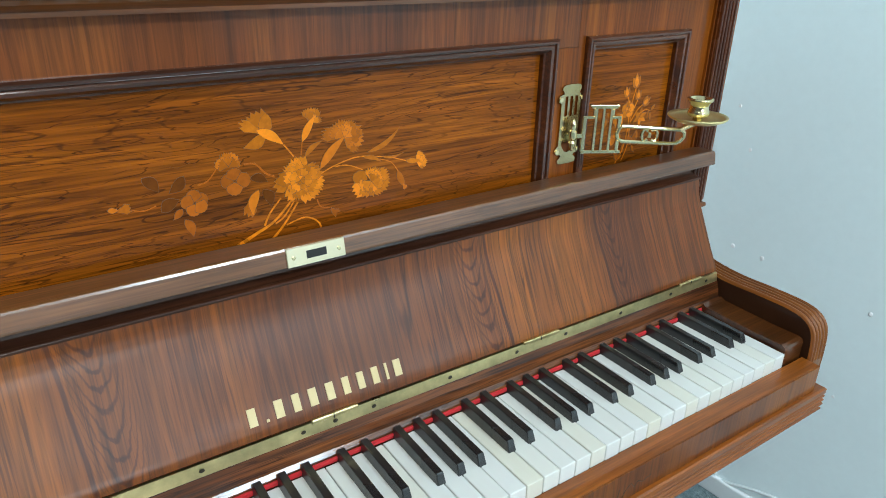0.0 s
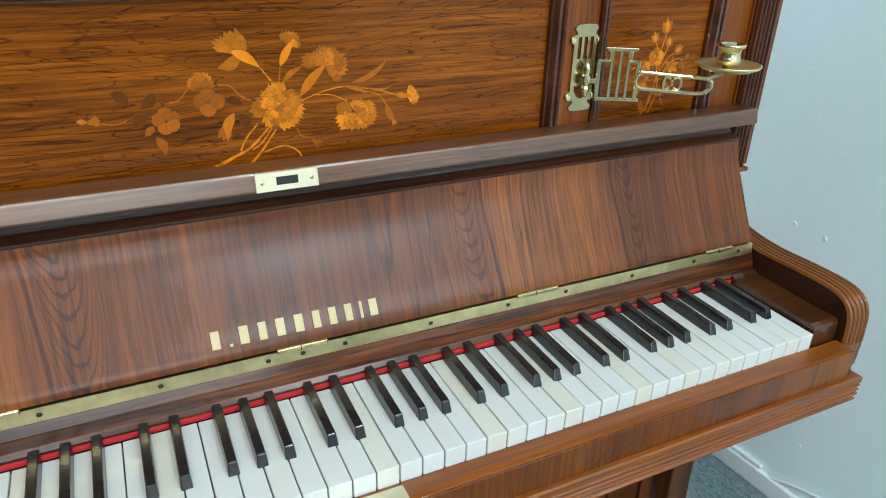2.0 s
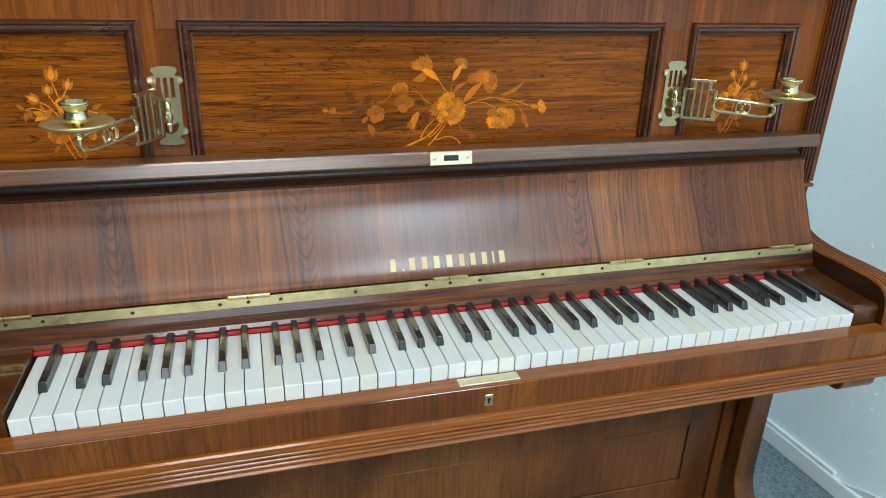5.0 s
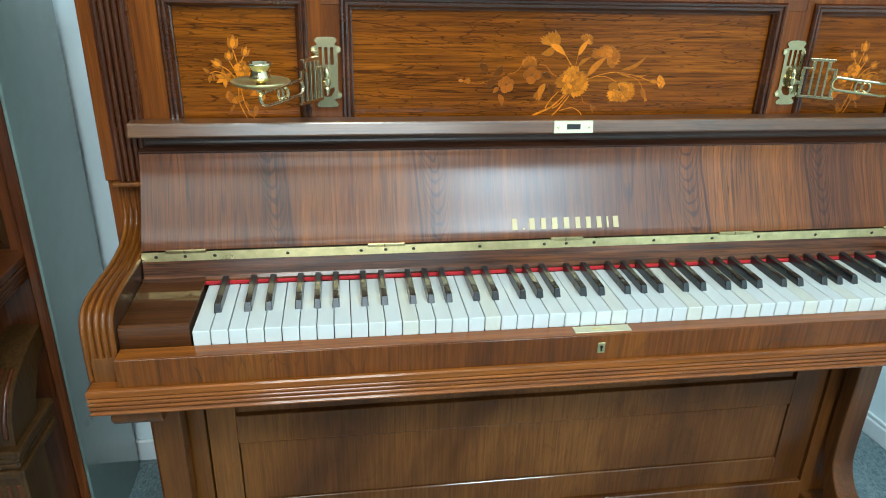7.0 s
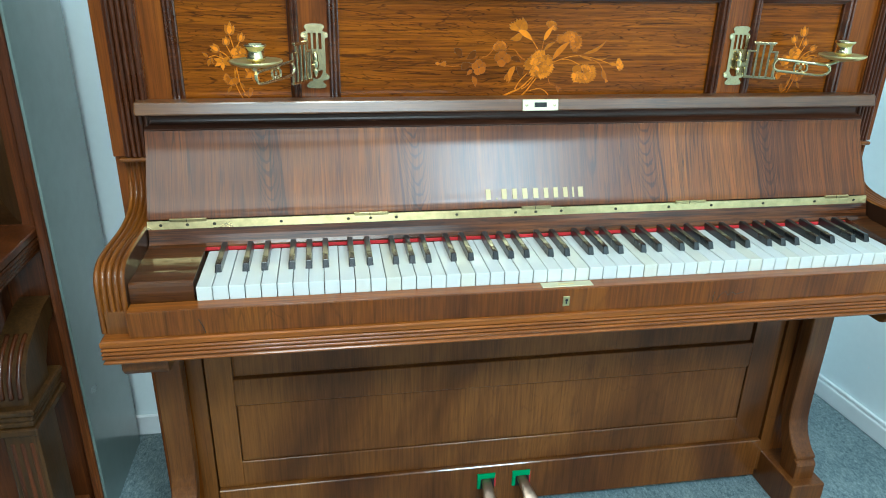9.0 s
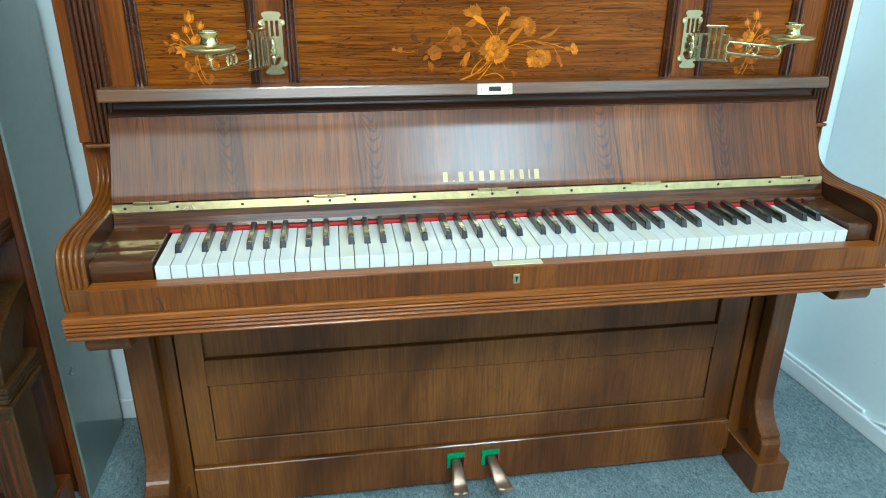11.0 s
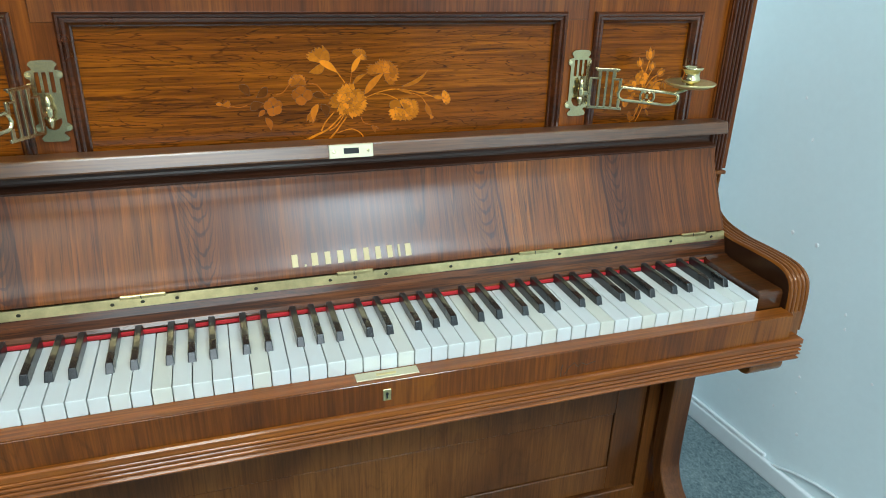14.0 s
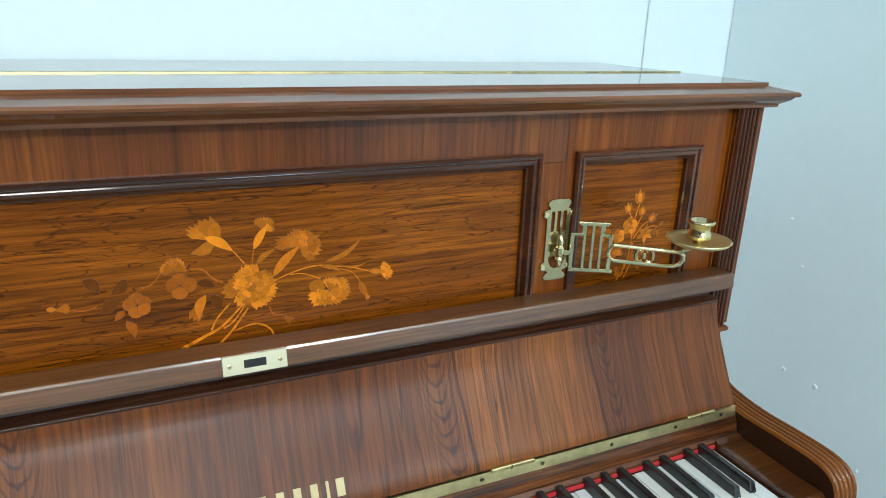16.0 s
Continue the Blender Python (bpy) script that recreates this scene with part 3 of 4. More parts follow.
class Inlay:
    count = 0

    def __init__(self, seed):
        Inlay.count += 1
        self.rng, self.bm = random.Random(seed), bmesh.new()
        self.depth = 0.0004 + 0.0000031 * (Inlay.count % 17)

    def slab(self, pts, index):
        self.depth += 0.000012
        y = INY - self.depth
        f = [self.bm.verts.new((x, y, z)) for x, z in pts]
        g = [self.bm.verts.new((x, INY + 0.0005, z)) for x, z in pts]
        n = len(pts)
        self.bm.faces.new(f).material_index = index
        for i in range(n):
            self.bm.faces.new((f[i], f[(i + 1) % n], g[(i + 1) % n], g[i])).material_index = index

    def poly(self, pts, rim=True):
        """A sliver of wood with a scorched line round its edge."""
        if rim:
            n = len(pts)
            cx, cz = sum(p[0] for p in pts) / n, sum(p[1] for p in pts) / n
            big = max(math.hypot(p[0] - cx, p[1] - cz) for p in pts)
            k = 1 + 0.00055 / big
            self.slab([(cx + (x - cx) * k, cz + (z - cz) * k) for x, z in pts], 1)
        self.slab(pts, 0)

    def petal(self, cx, cz, ang, length, width, ruffle=0.12, n=13, root=0.12):
        """A petal that widens to a frilled outer edge."""
        ca, sa = math.cos(ang), math.sin(ang)
        out = []
        for k in range(n + 1):
            s = -1 + 2 * k / n
            r = length * (0.42 + 0.58 * math.sqrt(max(0, 1 - s * s)) + 0.7 * ruffle * (self.rng.random() - 0.5) * (1 - abs(s)) - 0.035 * (k % 3 == 0))
            out.append((r, s * width * 0.5))
        pts = [(length * root, 0.06 * width)] + out[::-1] + [(length * root, -0.06 * width)]
        self.poly([(cx + u * ca - v * sa, cz + u * sa + v * ca) for u, v in pts[::-1]])

    def fan(self, cx, cz, ang, length, width, teeth=5):
        """A carnation petal: narrow at the root, with a toothed outer edge."""
        ca, sa = math.cos(ang), math.sin(ang)
        pts = [(0.05 * length, 0.04 * width), (0.55 * length, 0.36 * width)]
        n = 2 * teeth
        for k in range(n + 1):
            s = 1 - 2 * k / n
            r = length * (0.80 + 0.2 * math.sqrt(max(0, 1 - s * s))) * (1.0 if k % 2 else 0.86) * self.rng.uniform(0.95, 1.05)
            pts.append((r, s * 0.5 * width))
        pts += [(0.55 * length, -0.36 * width), (0.05 * length, -0.04 * width)]
        self.poly([(cx + u * ca - v * sa, cz + u * sa + v * ca) for u, v in pts])

    def carnation(self, cx, cz, rx, rz, petals, ang=0.0, span=360.0, layers=3):
        """Layers of toothed petals, the inner ones shorter and set at odds with the outer."""
        for layer in range(layers):
            k1 = 1 - 0.27 * layer
            m = max(3, petals - 2 * layer)
            for k in range(m):
                a = radians(ang - span / 2 + span * (k + 0.5) / m) + self.rng.uniform(-0.22, 0.22)
                r = k1 * math.hypot(rx * math.cos(a), rz * math.sin(a)) * self.rng.uniform(0.84, 1.08)
                self.fan(cx, cz, a, r, r * 2.3 * math.sin(min(1.2, radians(span) / m / 2)), self.rng.choice((3, 4, 5)))

    def tulip(self, cx, cz, ang, length, width):
        """Three pointed petals side by side."""
        for d in (-0.42, 0.42, 0.0):
            a = radians(ang) + d
            k = 1 - 0.15 * abs(d) / 0.42
            self.leaf((cx, cz), (cx + math.cos(a) * length * k, cz + math.sin(a) * length * k), width * 0.62)

    def leaf(self, a, b, width, bend=0.0, n=8):
        """A pointed leaf or bract from a to b."""
        a, b = Vector(a), Vector(b)
        d = b - a
        s = Vector((-d.y, d.x)).normalized()
        mid = [a + d * (k / n) + s * bend * math.sin(math.pi * k / n) for k in range(n + 1)]
        wide = [width * 0.5 * math.sin(math.pi * min(1, (k / n) ** 0.8)) for k in range(n + 1)]
        left = [m + s * w for m, w in zip(mid, wide)]
        right = [m - s * w for m, w in zip(mid, wide)][1:-1]
        self.poly([(p.x, p.y) for p in left + right[::-1]])

    def stem(self, pts, w0, w1):
        path = smooth_path(pts, 5)
        n = len(path) - 1
        left, right = [], []
        for i, p in enumerate(path):
            d = (path[min(i + 1, n)] - path[max(i - 1, 0)]).normalized()
            s = Vector((-d.y, d.x)) * (w0 + (w1 - w0) * i / n) * 0.5
            left.append(p + s)
            right.append(p - s)
        for i in range(n):
            q = (left[i], left[i + 1], right[i + 1], right[i])
            self.poly([(v.x, v.y) for v in q], False)

    def done(self, name, mat, parent, label):
        bmesh.ops.recalc_face_normals(self.bm, faces=self.bm.faces[:])
        ob = part(name, self.bm, mat, parent, label)
        ob.data.materials.append(SCORCH)
        return ob


centre = panels[1]
f = Inlay(1)
f.carnation(-0.010, 1.018, 0.0285, 0.026, 12, 0, 360, 4)
f.done("inlay_flower", INLAY, centre, "large frilled carnation of light inlaid wood")
f = Inlay(2)
f.petal(0.071, 1.004, radians(158), 0.021, 0.017, 0.08)
f.carnation(0.074, 1.002, 0.025, 0.019, 8, -35, 290, 3)
f.done("inlay_flower", INLAY, centre, "frilled carnation of light inlaid wood")
f = Inlay(3)
f.fan(-0.043, 1.069, radians(112), 0.028, 0.022, 4)
f.petal(-0.044, 1.069, radians(82), 0.022, 0.014, 0.1)
f.fan(-0.044, 1.071, radians(150), 0.028, 0.012, 3)
f.leaf((-0.043, 1.071), (-0.066, 1.060), 0.012, 0.003)
f.leaf((-0.052, 1.076), (-0.025, 1.058), 0.010, 0.002)
f.done("inlay_flower", INLAY, centre, "iris of light inlaid wood")
f = Inlay(4)
f.carnation(0.006, 1.077, 0.014, 0.015, 4, 62, 120, 2)
f.leaf((-0.005, 1.058), (0.011, 1.084), 0.008, 0.001)
f.done("inlay_flower", INLAY, centre, "carnation bud of light inlaid wood")
f = Inlay(5)
f.carnation(0.042, 1.056, 0.026, 0.019, 8, 55, 230, 3)
f.leaf((0.013, 1.026), (0.044, 1.058), 0.010, 0.002)
f.done("inlay_flower", INLAY_M, centre, "open carnation of orange inlaid wood")
f = Inlay(6)
f.carnation(0.133, 1.016, 0.015, 0.013, 4, 10, 130, 2)
f.leaf((0.119, 1.019), (0.138, 1.016), 0.006)
f.done("inlay_flower", INLAY, centre, "small carnation bud of inlaid wood")
f = Inlay(7)
f.leaf((0.108, 1.009), (0.119, 0.987), 0.008, -0.001)
f.fan(0.115, 0.993, radians(-62), 0.009, 0.006, 3)
f.done("inlay_bud", INLAY_M, centre, "drooping bud of inlaid wood")
f = Inlay(8)
for a, r in ((170, 0.014), (92, 0.0135), (0, 0.016), (262, 0.0145)):
    f.petal(-0.078, 1.028, radians(a), r, 0.0165, 0.05, root=0.1)
f.done("inlay_flower", INLAY_D, centre, "four petalled flower of reddish inlaid wood")
f = Inlay(9)
f.carnation(-0.083, 1.044, 0.014, 0.015, 5, 90, 190, 2)
f.done("inlay_flower", INLAY_M, centre, "open cup flower of inlaid wood")
f = Inlay(10)
for a in (20, 95, 165, 255, 320):
    f.petal(-0.119, 1.013, radians(a), 0.0135, 0.0145, 0.06, root=0.1)
f.done("inlay_flower", INLAY_D, centre, "five petalled flower of reddish inlaid wood")
f = Inlay(11)
f.fan(-0.190, 1.018, radians(5), 0.014, 0.010, 3)
f.leaf((-0.196, 1.020), (-0.187, 1.019), 0.005)
f.done("inlay_flower", INLAY_M, centre, "tiny single flower of inlaid wood")
f = Inlay(12)
f.fan(-0.058, 1.014, radians(248), 0.029, 0.014, 3)
f.leaf((-0.055, 1.015), (-0.063, 0.989), 0.010, -0.003)
f.done("inlay_flower", INLAY_M, centre, "half open bloom of inlaid wood")
for k, (a, b, w, bend, mat) in enumerate((((-0.003, 1.042), (0.017, 1.056), 0.006, 0.002, INLAY), ((0.070, 1.036), (0.111, 1.059), 0.006, -0.005, INLAY), ((0.065, 1.031), (0.087, 1.023), 0.005, 0.002, INLAY),
                                         ((0.087, 1.029), (0.116, 1.029), 0.003, -0.003, INLAY), ((-0.131, 1.009), (-0.140, 1.000), 0.007, 0.0, INLAY_D), ((-0.130, 0.998), (-0.124, 0.979), 0.009, 0.002, INLAY_D),
                                         ((-0.163, 1.045), (-0.150, 1.030), 0.011, 0.002, INLAY_G), ((-0.126, 1.041), (-0.141, 1.027), 0.011, 0.002, INLAY_G), ((-0.150, 1.010), (-0.133, 1.019), 0.012, 0.002, INLAY_G),
                                         ((-0.050, 1.014), (-0.043, 0.995), 0.011, 0.003, INLAY_G), ((-0.062, 1.029), (-0.045, 1.022), 0.009, 0.002, INLAY_G), ((0.024, 0.980), (0.029, 0.968), 0.005, 0.001, INLAY_D), ((0.026, 0.975), (0.035, 0.974), 0.004, 0.001, INLAY_D))):
    f = Inlay(20 + k)
    f.leaf(a, b, w, bend)
    f.done("inlay_leaf", mat, centre, "pointed leaf of inlaid wood")
for pts, w0, w1, mat in (([(-0.020, 0.998), (-0.041, 0.978), (-0.062, 0.968), (-0.082, 0.959)], 0.0018, 0.0038, INLAY), ([(-0.014, 0.994), (-0.031, 0.972), (-0.047, 0.956)], 0.0016, 0.0028, INLAY), ([(-0.032, 1.002), (-0.045, 0.988), (-0.052, 0.975)], 0.0013, 0.0022, INLAY),
                         ([(-0.018, 0.996), (-0.030, 0.981), (-0.040, 0.975)], 0.0012, 0.0016, INLAY), ([(-0.028, 0.971), (-0.007, 0.9755), (0.008, 0.967), (0.011, 0.954), (0.003, 0.948), (-0.001, 0.954)], 0.0012, 0.0026, INLAY), ([(-0.025, 1.058), (-0.015, 1.044)], 0.0014, 0.0014, INLAY),
                         ([(-0.005, 1.058), (-0.007, 1.044)], 0.0012, 0.0012, INLAY_D), ([(0.013, 1.026), (0.008, 1.021)], 0.0014, 0.0014, INLAY), ([(0.012, 1.020), (0.030, 1.027), (0.052, 1.032), (0.068, 1.032)], 0.0009, 0.0013, INLAY), ([(0.030, 1.026), (0.046, 1.025), (0.064, 1.017)], 0.0009, 0.0013, INLAY),
                         ([(0.068, 1.031), (0.095, 1.027), (0.119, 1.019)], 0.0009, 0.0009, INLAY), ([(0.085, 1.026), (0.100, 1.020), (0.109, 1.008)], 0.0009, 0.0009, INLAY_M), ([(-0.067, 1.044), (-0.056, 1.042), (-0.046, 1.031), (-0.037, 1.026)], 0.0012, 0.0024, INLAY_D), ([(-0.114, 1.030), (-0.104, 1.033), (-0.095, 1.043)], 0.0018, 0.0008, INLAY_D),
                         ([(-0.176, 1.0165), (-0.165, 1.014), (-0.154, 1.017)], 0.0009, 0.0009, INLAY_D), ([(0.008, 0.993), (0.012, 0.984), (0.022, 0.981)], 0.0012, 0.0009, INLAY_D), ([(-0.137, 1.052), (-0.130, 1.050), (-0.118, 1.053)], 0.0012, 0.0008, INLAY_G)):
    f = Inlay(50)
    f.stem(pts, w0, w1)
    f.done("inlay_stem", mat, centre, "thin curved stem of inlaid wood")


def side_spray(panel, sx, cx):
    """The small spray of the narrow panels, mirrored from one to the other."""
    def go(f, name, mat, label):
        for v in f.bm.verts:
            v.co.x = cx + sx * (v.co.x - 0.49)
        f.done(name, mat, panel, label)
    for k, (x, z, a, r, w) in enumerate(((0.494, 1.0655, 96, 0.021, 0.0145), (0.4785, 1.055, 108, 0.016, 0.011), (0.501, 1.049, 96, 0.015, 0.012), (0.512, 1.041, 28, 0.017, 0.012))):
        f = Inlay(70 + k)
        f.tulip(x, z, a, r, w)
        f.petal(x, z, radians(a), r * 0.72, w * 0.55, 0.1)
        go(f, "inlay_flower", INLAY, "small cup shaped bloom of light inlaid wood")
    for k, (x, z, r, n) in enumerate(((0.482, 1.037, 0.0125, 5), (0.465, 1.024, 0.0105, 5))):
        f = Inlay(76 + k)
        for j in range(n):
            f.petal(x, z, radians(90 + 360 * j / n + 20 * k), r, r * 1.05, 0.08, root=0.15)
        f.carnation(x, z, r * 0.4, r * 0.4, 5, 0, 360, 1)
        go(f, "inlay_flower", INLAY, "five petalled rose of light inlaid wood")
    f = Inlay(80)
    for a in (80, 145, 205, 270, 330, 20):
        f.leaf((0.509, 1.0235), (0.509 + 0.0145 * math.cos(radians(a)), 1.0235 + 0.0145 * math.sin(radians(a))), 0.0065)
    go(f, "inlay_flower", INLAY, "pointed star lily of light inlaid wood")
    for k, (x, z, r, a) in enumerate(((0.464, 0.997, 0.0125, 120), (0.497, 0.996, 0.013, -70), (0.472, 0.974, 0.009, -130))):
        f = Inlay(82 + k)
        f.carnation(x, z, r, r, 5, a, 220, 2)
        go(f, "inlay_flower", INLAY_M, "small frilled bloom of inlaid wood")
    for k, (a, b, w) in enumerate((((0.443, 1.028), (0.434, 1.013), 0.007), ((0.452, 1.03), (0.440, 1.036), 0.006), ((0.531, 1.031), (0.539, 1.038), 0.005), ((0.529, 1.028), (0.532, 1.016), 0.0055), ((0.526, 1.031), (0.524, 1.02), 0.004),
                                   ((0.484, 0.989), (0.477, 0.98), 0.005), ((0.498, 0.984), (0.506, 0.972), 0.005), ((0.474, 1.012), (0.466, 1.008), 0.006))):
        f = Inlay(90 + k)
        f.leaf(a, b, w)
        go(f, "inlay_leaf", INLAY, "pointed leaf of inlaid wood")
    for pts in ([(0.494, 1.066), (0.490, 1.05), (0.486, 1.03), (0.488, 1.005)], [(0.4785, 1.056), (0.484, 1.046)], [(0.501, 1.05), (0.495, 1.038), (0.489, 1.022)], [(0.513, 1.041), (0.502, 1.034), (0.490, 1.018)],
                [(0.530, 1.03), (0.520, 1.033), (0.506, 1.028)], [(0.487, 1.012), (0.484, 0.99), (0.478, 0.974), (0.468, 0.960)], [(0.490, 1.012), (0.491, 0.99), (0.487, 0.976), (0.481, 0.963)], [(0.466, 1.0), (0.474, 1.012)], [(0.445, 1.024), (0.457, 1.028)]):
        f = Inlay(99)
        f.stem(pts, 0.0016, 0.0012)
        go(f, "inlay_stem", INLAY, "thin curved stem of inlaid wood")


side_spray(panels[2], 1, 0.49)
side_spray(panels[0], -1, -0.531)

# fallboard: a hollow-curved board with a square rail along its top
FACEPTS = [(0.1580, 0.7835), (0.161, 0.794), (0.173, 0.815), (0.192, 0.852), (0.2085, 0.885), (0.2140, 0.902), (0.2160, 0.9135), (0.2165, 0.9165)]
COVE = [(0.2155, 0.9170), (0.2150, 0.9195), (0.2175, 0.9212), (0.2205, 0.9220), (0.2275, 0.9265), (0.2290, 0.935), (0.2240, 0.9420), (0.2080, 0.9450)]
curve = [(v.x, v.y) for v in smooth_path(FACEPTS, 5)]


def face_y(z):
    for (y0, z0), (y1, z1) in zip(curve, curve[1:]):
        if z0 <= z <= z1:
            return y0 + (y1 - y0) * (z - z0) / (z1 - z0)
    return curve[0][0]


FL, FR = -0.681, 0.633
prof = curve + [(0.2325, 0.9165), (0.229, 0.89), (0.190, 0.81), (0.175, 0.786)]
fall = part("fallboard", prof_x(prof, FL, FR), W_FALL, piano, "hollow curved rosewood fallboard")
for fc in fall.data.polygons:
    fc.use_smooth = abs(fc.normal.x) < 0.5 and fc.area > 0.002
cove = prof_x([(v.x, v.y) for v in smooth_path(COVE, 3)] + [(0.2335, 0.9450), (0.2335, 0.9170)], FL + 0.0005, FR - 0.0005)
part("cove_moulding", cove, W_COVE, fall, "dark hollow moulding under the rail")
bm = boxed(FL - 0.007, FR + 0.004, 0.1945, 0.2335, 0.9455, 0.9665, 0.003, 2)


def lean(bm):
    """The rail's face leans back a little with the open fallboard."""
    for v in bm.verts:
        if v.co.y < 0.21:
            v.co.y += (v.co.z - 0.9455) * 0.2
    return bm


lean(bm)
rail = part("fallboard_rail", bm, W_RAIL, fall, "square walnut rail along the fallboard")
esc = part("lock_plate", lean(boxed(-0.050, 0.014, 0.1925, 0.196, 0.9465, 0.9655, 0.0006)), BRASS_P, rail, "pale brass lock plate")
part("lock_slot", lean(boxed(-0.029, -0.007, 0.1921, 0.1935, 0.9525, 0.9605)), BLACK, esc, "dark lock slot")
for x in (-0.043, 0.007):
    bm = bmesh.new()
    lathe(bm, [(0.0022, 0), (0.0022, 0.0006), (0.0015, 0.001)], (0, 0, 0), 10)
    bmesh.ops.transform(bm, matrix=Matrix.Translation((x, 0.1926, 0.956)) @ Matrix.Rotation(radians(90), 4, "X"), verts=bm.verts[:])
    part("screw", lean(bm), BRASS, esc)
# gilt maker's mark, as plain bars
widths = (0.80, 0.28, 0.85, 0.75, 0.85, 0.85, 0.75, 0.75, 0.75, 0.30, 0.85)
unit = (0.185 - 0.0042 * 10) / sum(widths)
x = -0.1165
for k, w in enumerate(widths):
    h0, h1 = 0.797, (0.813 if k != 1 else 0.7995)
    bm = bmesh.new()
    fr = [(x + w * unit * 0.14, h0), (x + w * unit * 0.72, h0), (x + w * unit * 0.72, h1), (x + w * unit * 0.14, h1)]
    a = [bm.verts.new((px, face_y(pz) - 0.0009, pz + 0.0005)) for px, pz in fr]
    b = [bm.verts.new((px, face_y(pz) + 0.001, pz - 0.0006)) for px, pz in fr]
    bm.faces.new(a)
    for i in range(4):
        bm.faces.new((a[i], a[(i + 1) % 4], b[(i + 1) % 4], b[i]))
    part("gilt_bar", bm, GILT, fall, "plain gilt bar of the maker's mark")
    x += w * unit + 0.0042

# brass hinge under the fallboard, with screws and raised knuckles
hinge = part("fallboard_hinge", prof_x([(0.1595, 0.7815), (0.1560, 0.7815), (0.1535, 0.768), (0.1555, 0.766), (0.160, 0.769)], -0.682, 0.6345), BRASS_H, piano, "long brass hinge strip with dark screws")
for x in (-0.661, -0.619, -0.576, -0.468, -0.356, -0.318, -0.274, -0.168, -0.062, -0.025, 0.022, 0.125, 0.228, 0.312, 0.417, 0.524, 0.607):
    bm = bmesh.new()
    lathe(bm, [(0.0028, 0), (0.0028, 0.0006), (0.0018, 0.001)], (0, 0, 0), 8)
    bmesh.ops.transform(bm, matrix=Matrix.Translation((x, 0.1546, 0.7745)) @ Matrix.Rotation(radians(101), 4, "X"), verts=bm.verts[:])
    part("screw", bm, STEEL, hinge)
for x, w in ((-0.647, 0.059), (-0.346, 0.058), (-0.052, 0.055), (0.240, 0.060), (0.545, 0.05)):
    part("knuckle", boxed(x, x + w, 0.1537, 0.1585, 0.7795, 0.7850, 0.001), BRASS_H, hinge)
    part("leaf_joint", boxed(x + w * 0.45, x + w * 0.45 + 0.0012, 0.1533, 0.158, 0.7797, 0.7848), STEEL, hinge)

# board behind the keys, and the red felt
part("name_board", prof_x([(0.154, 0.7675), (0.150, 0.757), (0.147, 0.745), (0.143, 0.7405), (0.143, 0.735), (0.17, 0.735), (0.17, 0.7675)], -0.681, 0.636), W_BOARD, piano, "grained wooden name board")
part("felt_strip", boxed(-0.5915, 0.5905, 0.1405, 0.150, 0.7315, 0.7375, 0.001), FELT_R, piano, "thin red felt strip")

# key blocks at both ends
for x0, x1 in ((-0.6815, -0.5905), (0.5905, 0.6355)):
    bm = bmesh.new()
    pr = [(0.003, 0.7), (0.003, 0.7345), (0.005, 0.7385), (0.010, 0.7405), (0.05, 0.7395), (0.135, 0.7415), (0.1415, 0.745), (0.1415, 0.7)]
    extrude_x(bm, pr, x0, x1)
    kb = part("key_block", bm, W_BLOCK, piano, "dark polished key block")

# key bed, slip, reeded front and toe blocks
part("key_bed", boxed(-0.716, 0.671, -0.012, 0.236, 0.634, 0.705, 0.001), W_LOW, piano)
slip = part("key_slip", prof_x([(0.0, 0.668), (-0.027, 0.668), (-0.028, 0.669), (-0.028, 0.7089), (-0.0275, 0.7095), (0.0, 0.7095)], -0.6815, 0.6365), W_SLIP, piano, "figured rosewood key slip")
part("slip_cap", boxed(-0.6812, 0.6362, -0.0262, -0.0005, 0.7096, 0.7106, 0.0003), W_SLIP_H, slip, "reddish mahogany top edge")
for pts in ([(0.232, 0.671), (0.2315, 0.680), (0.233, 0.690)], [(0.238, 0.673), (0.244, 0.684), (0.252, 0.690), (0.258, 0.682), (0.264, 0.688), (0.272, 0.683), (0.286, 0.687)], [(-0.575, 0.671), (-0.578, 0.683), (-0.583, 0.694)]):
    bm = bmesh.new()
    tube(bm, [(px, -0.0278, pz) for px, pz in pts], 0.0006, 5)
    part("veneer_crack", bm, BLACK, slip, "fine dark crack in the veneer")
strike = part("strike_plate", boxed(-0.060, 0.024, -0.0215, -0.0045, 0.7100, 0.7118, 0.0004), BRASS_P, slip, "pale brass strike plate")
part("strike_slot", boxed(-0.033, -0.006, -0.0155, -0.0105, 0.7112, 0.7121), BRASS_H, strike)
kh = part("keyhole_plate", boxed(-0.0275, -0.0165, -0.0292, -0.0275, 0.6805, 0.6975, 0.0005), BRASS_H, slip, "small brass keyhole plate")
bm = bmesh.new()
lathe(bm, [(0.0022, 0), (0.0022, 0.0012)], (0, 0, 0), 10)
bmesh.ops.transform(bm, matrix=Matrix.Translation((-0.022, -0.0288, 0.691)) @ Matrix.Rotation(radians(90), 4, "X"), verts=bm.verts[:])
box(bm, -0.0231, -0.0209, -0.0300, -0.0285, 0.684, 0.691)
part("keyhole", bm, BLACK, kh)


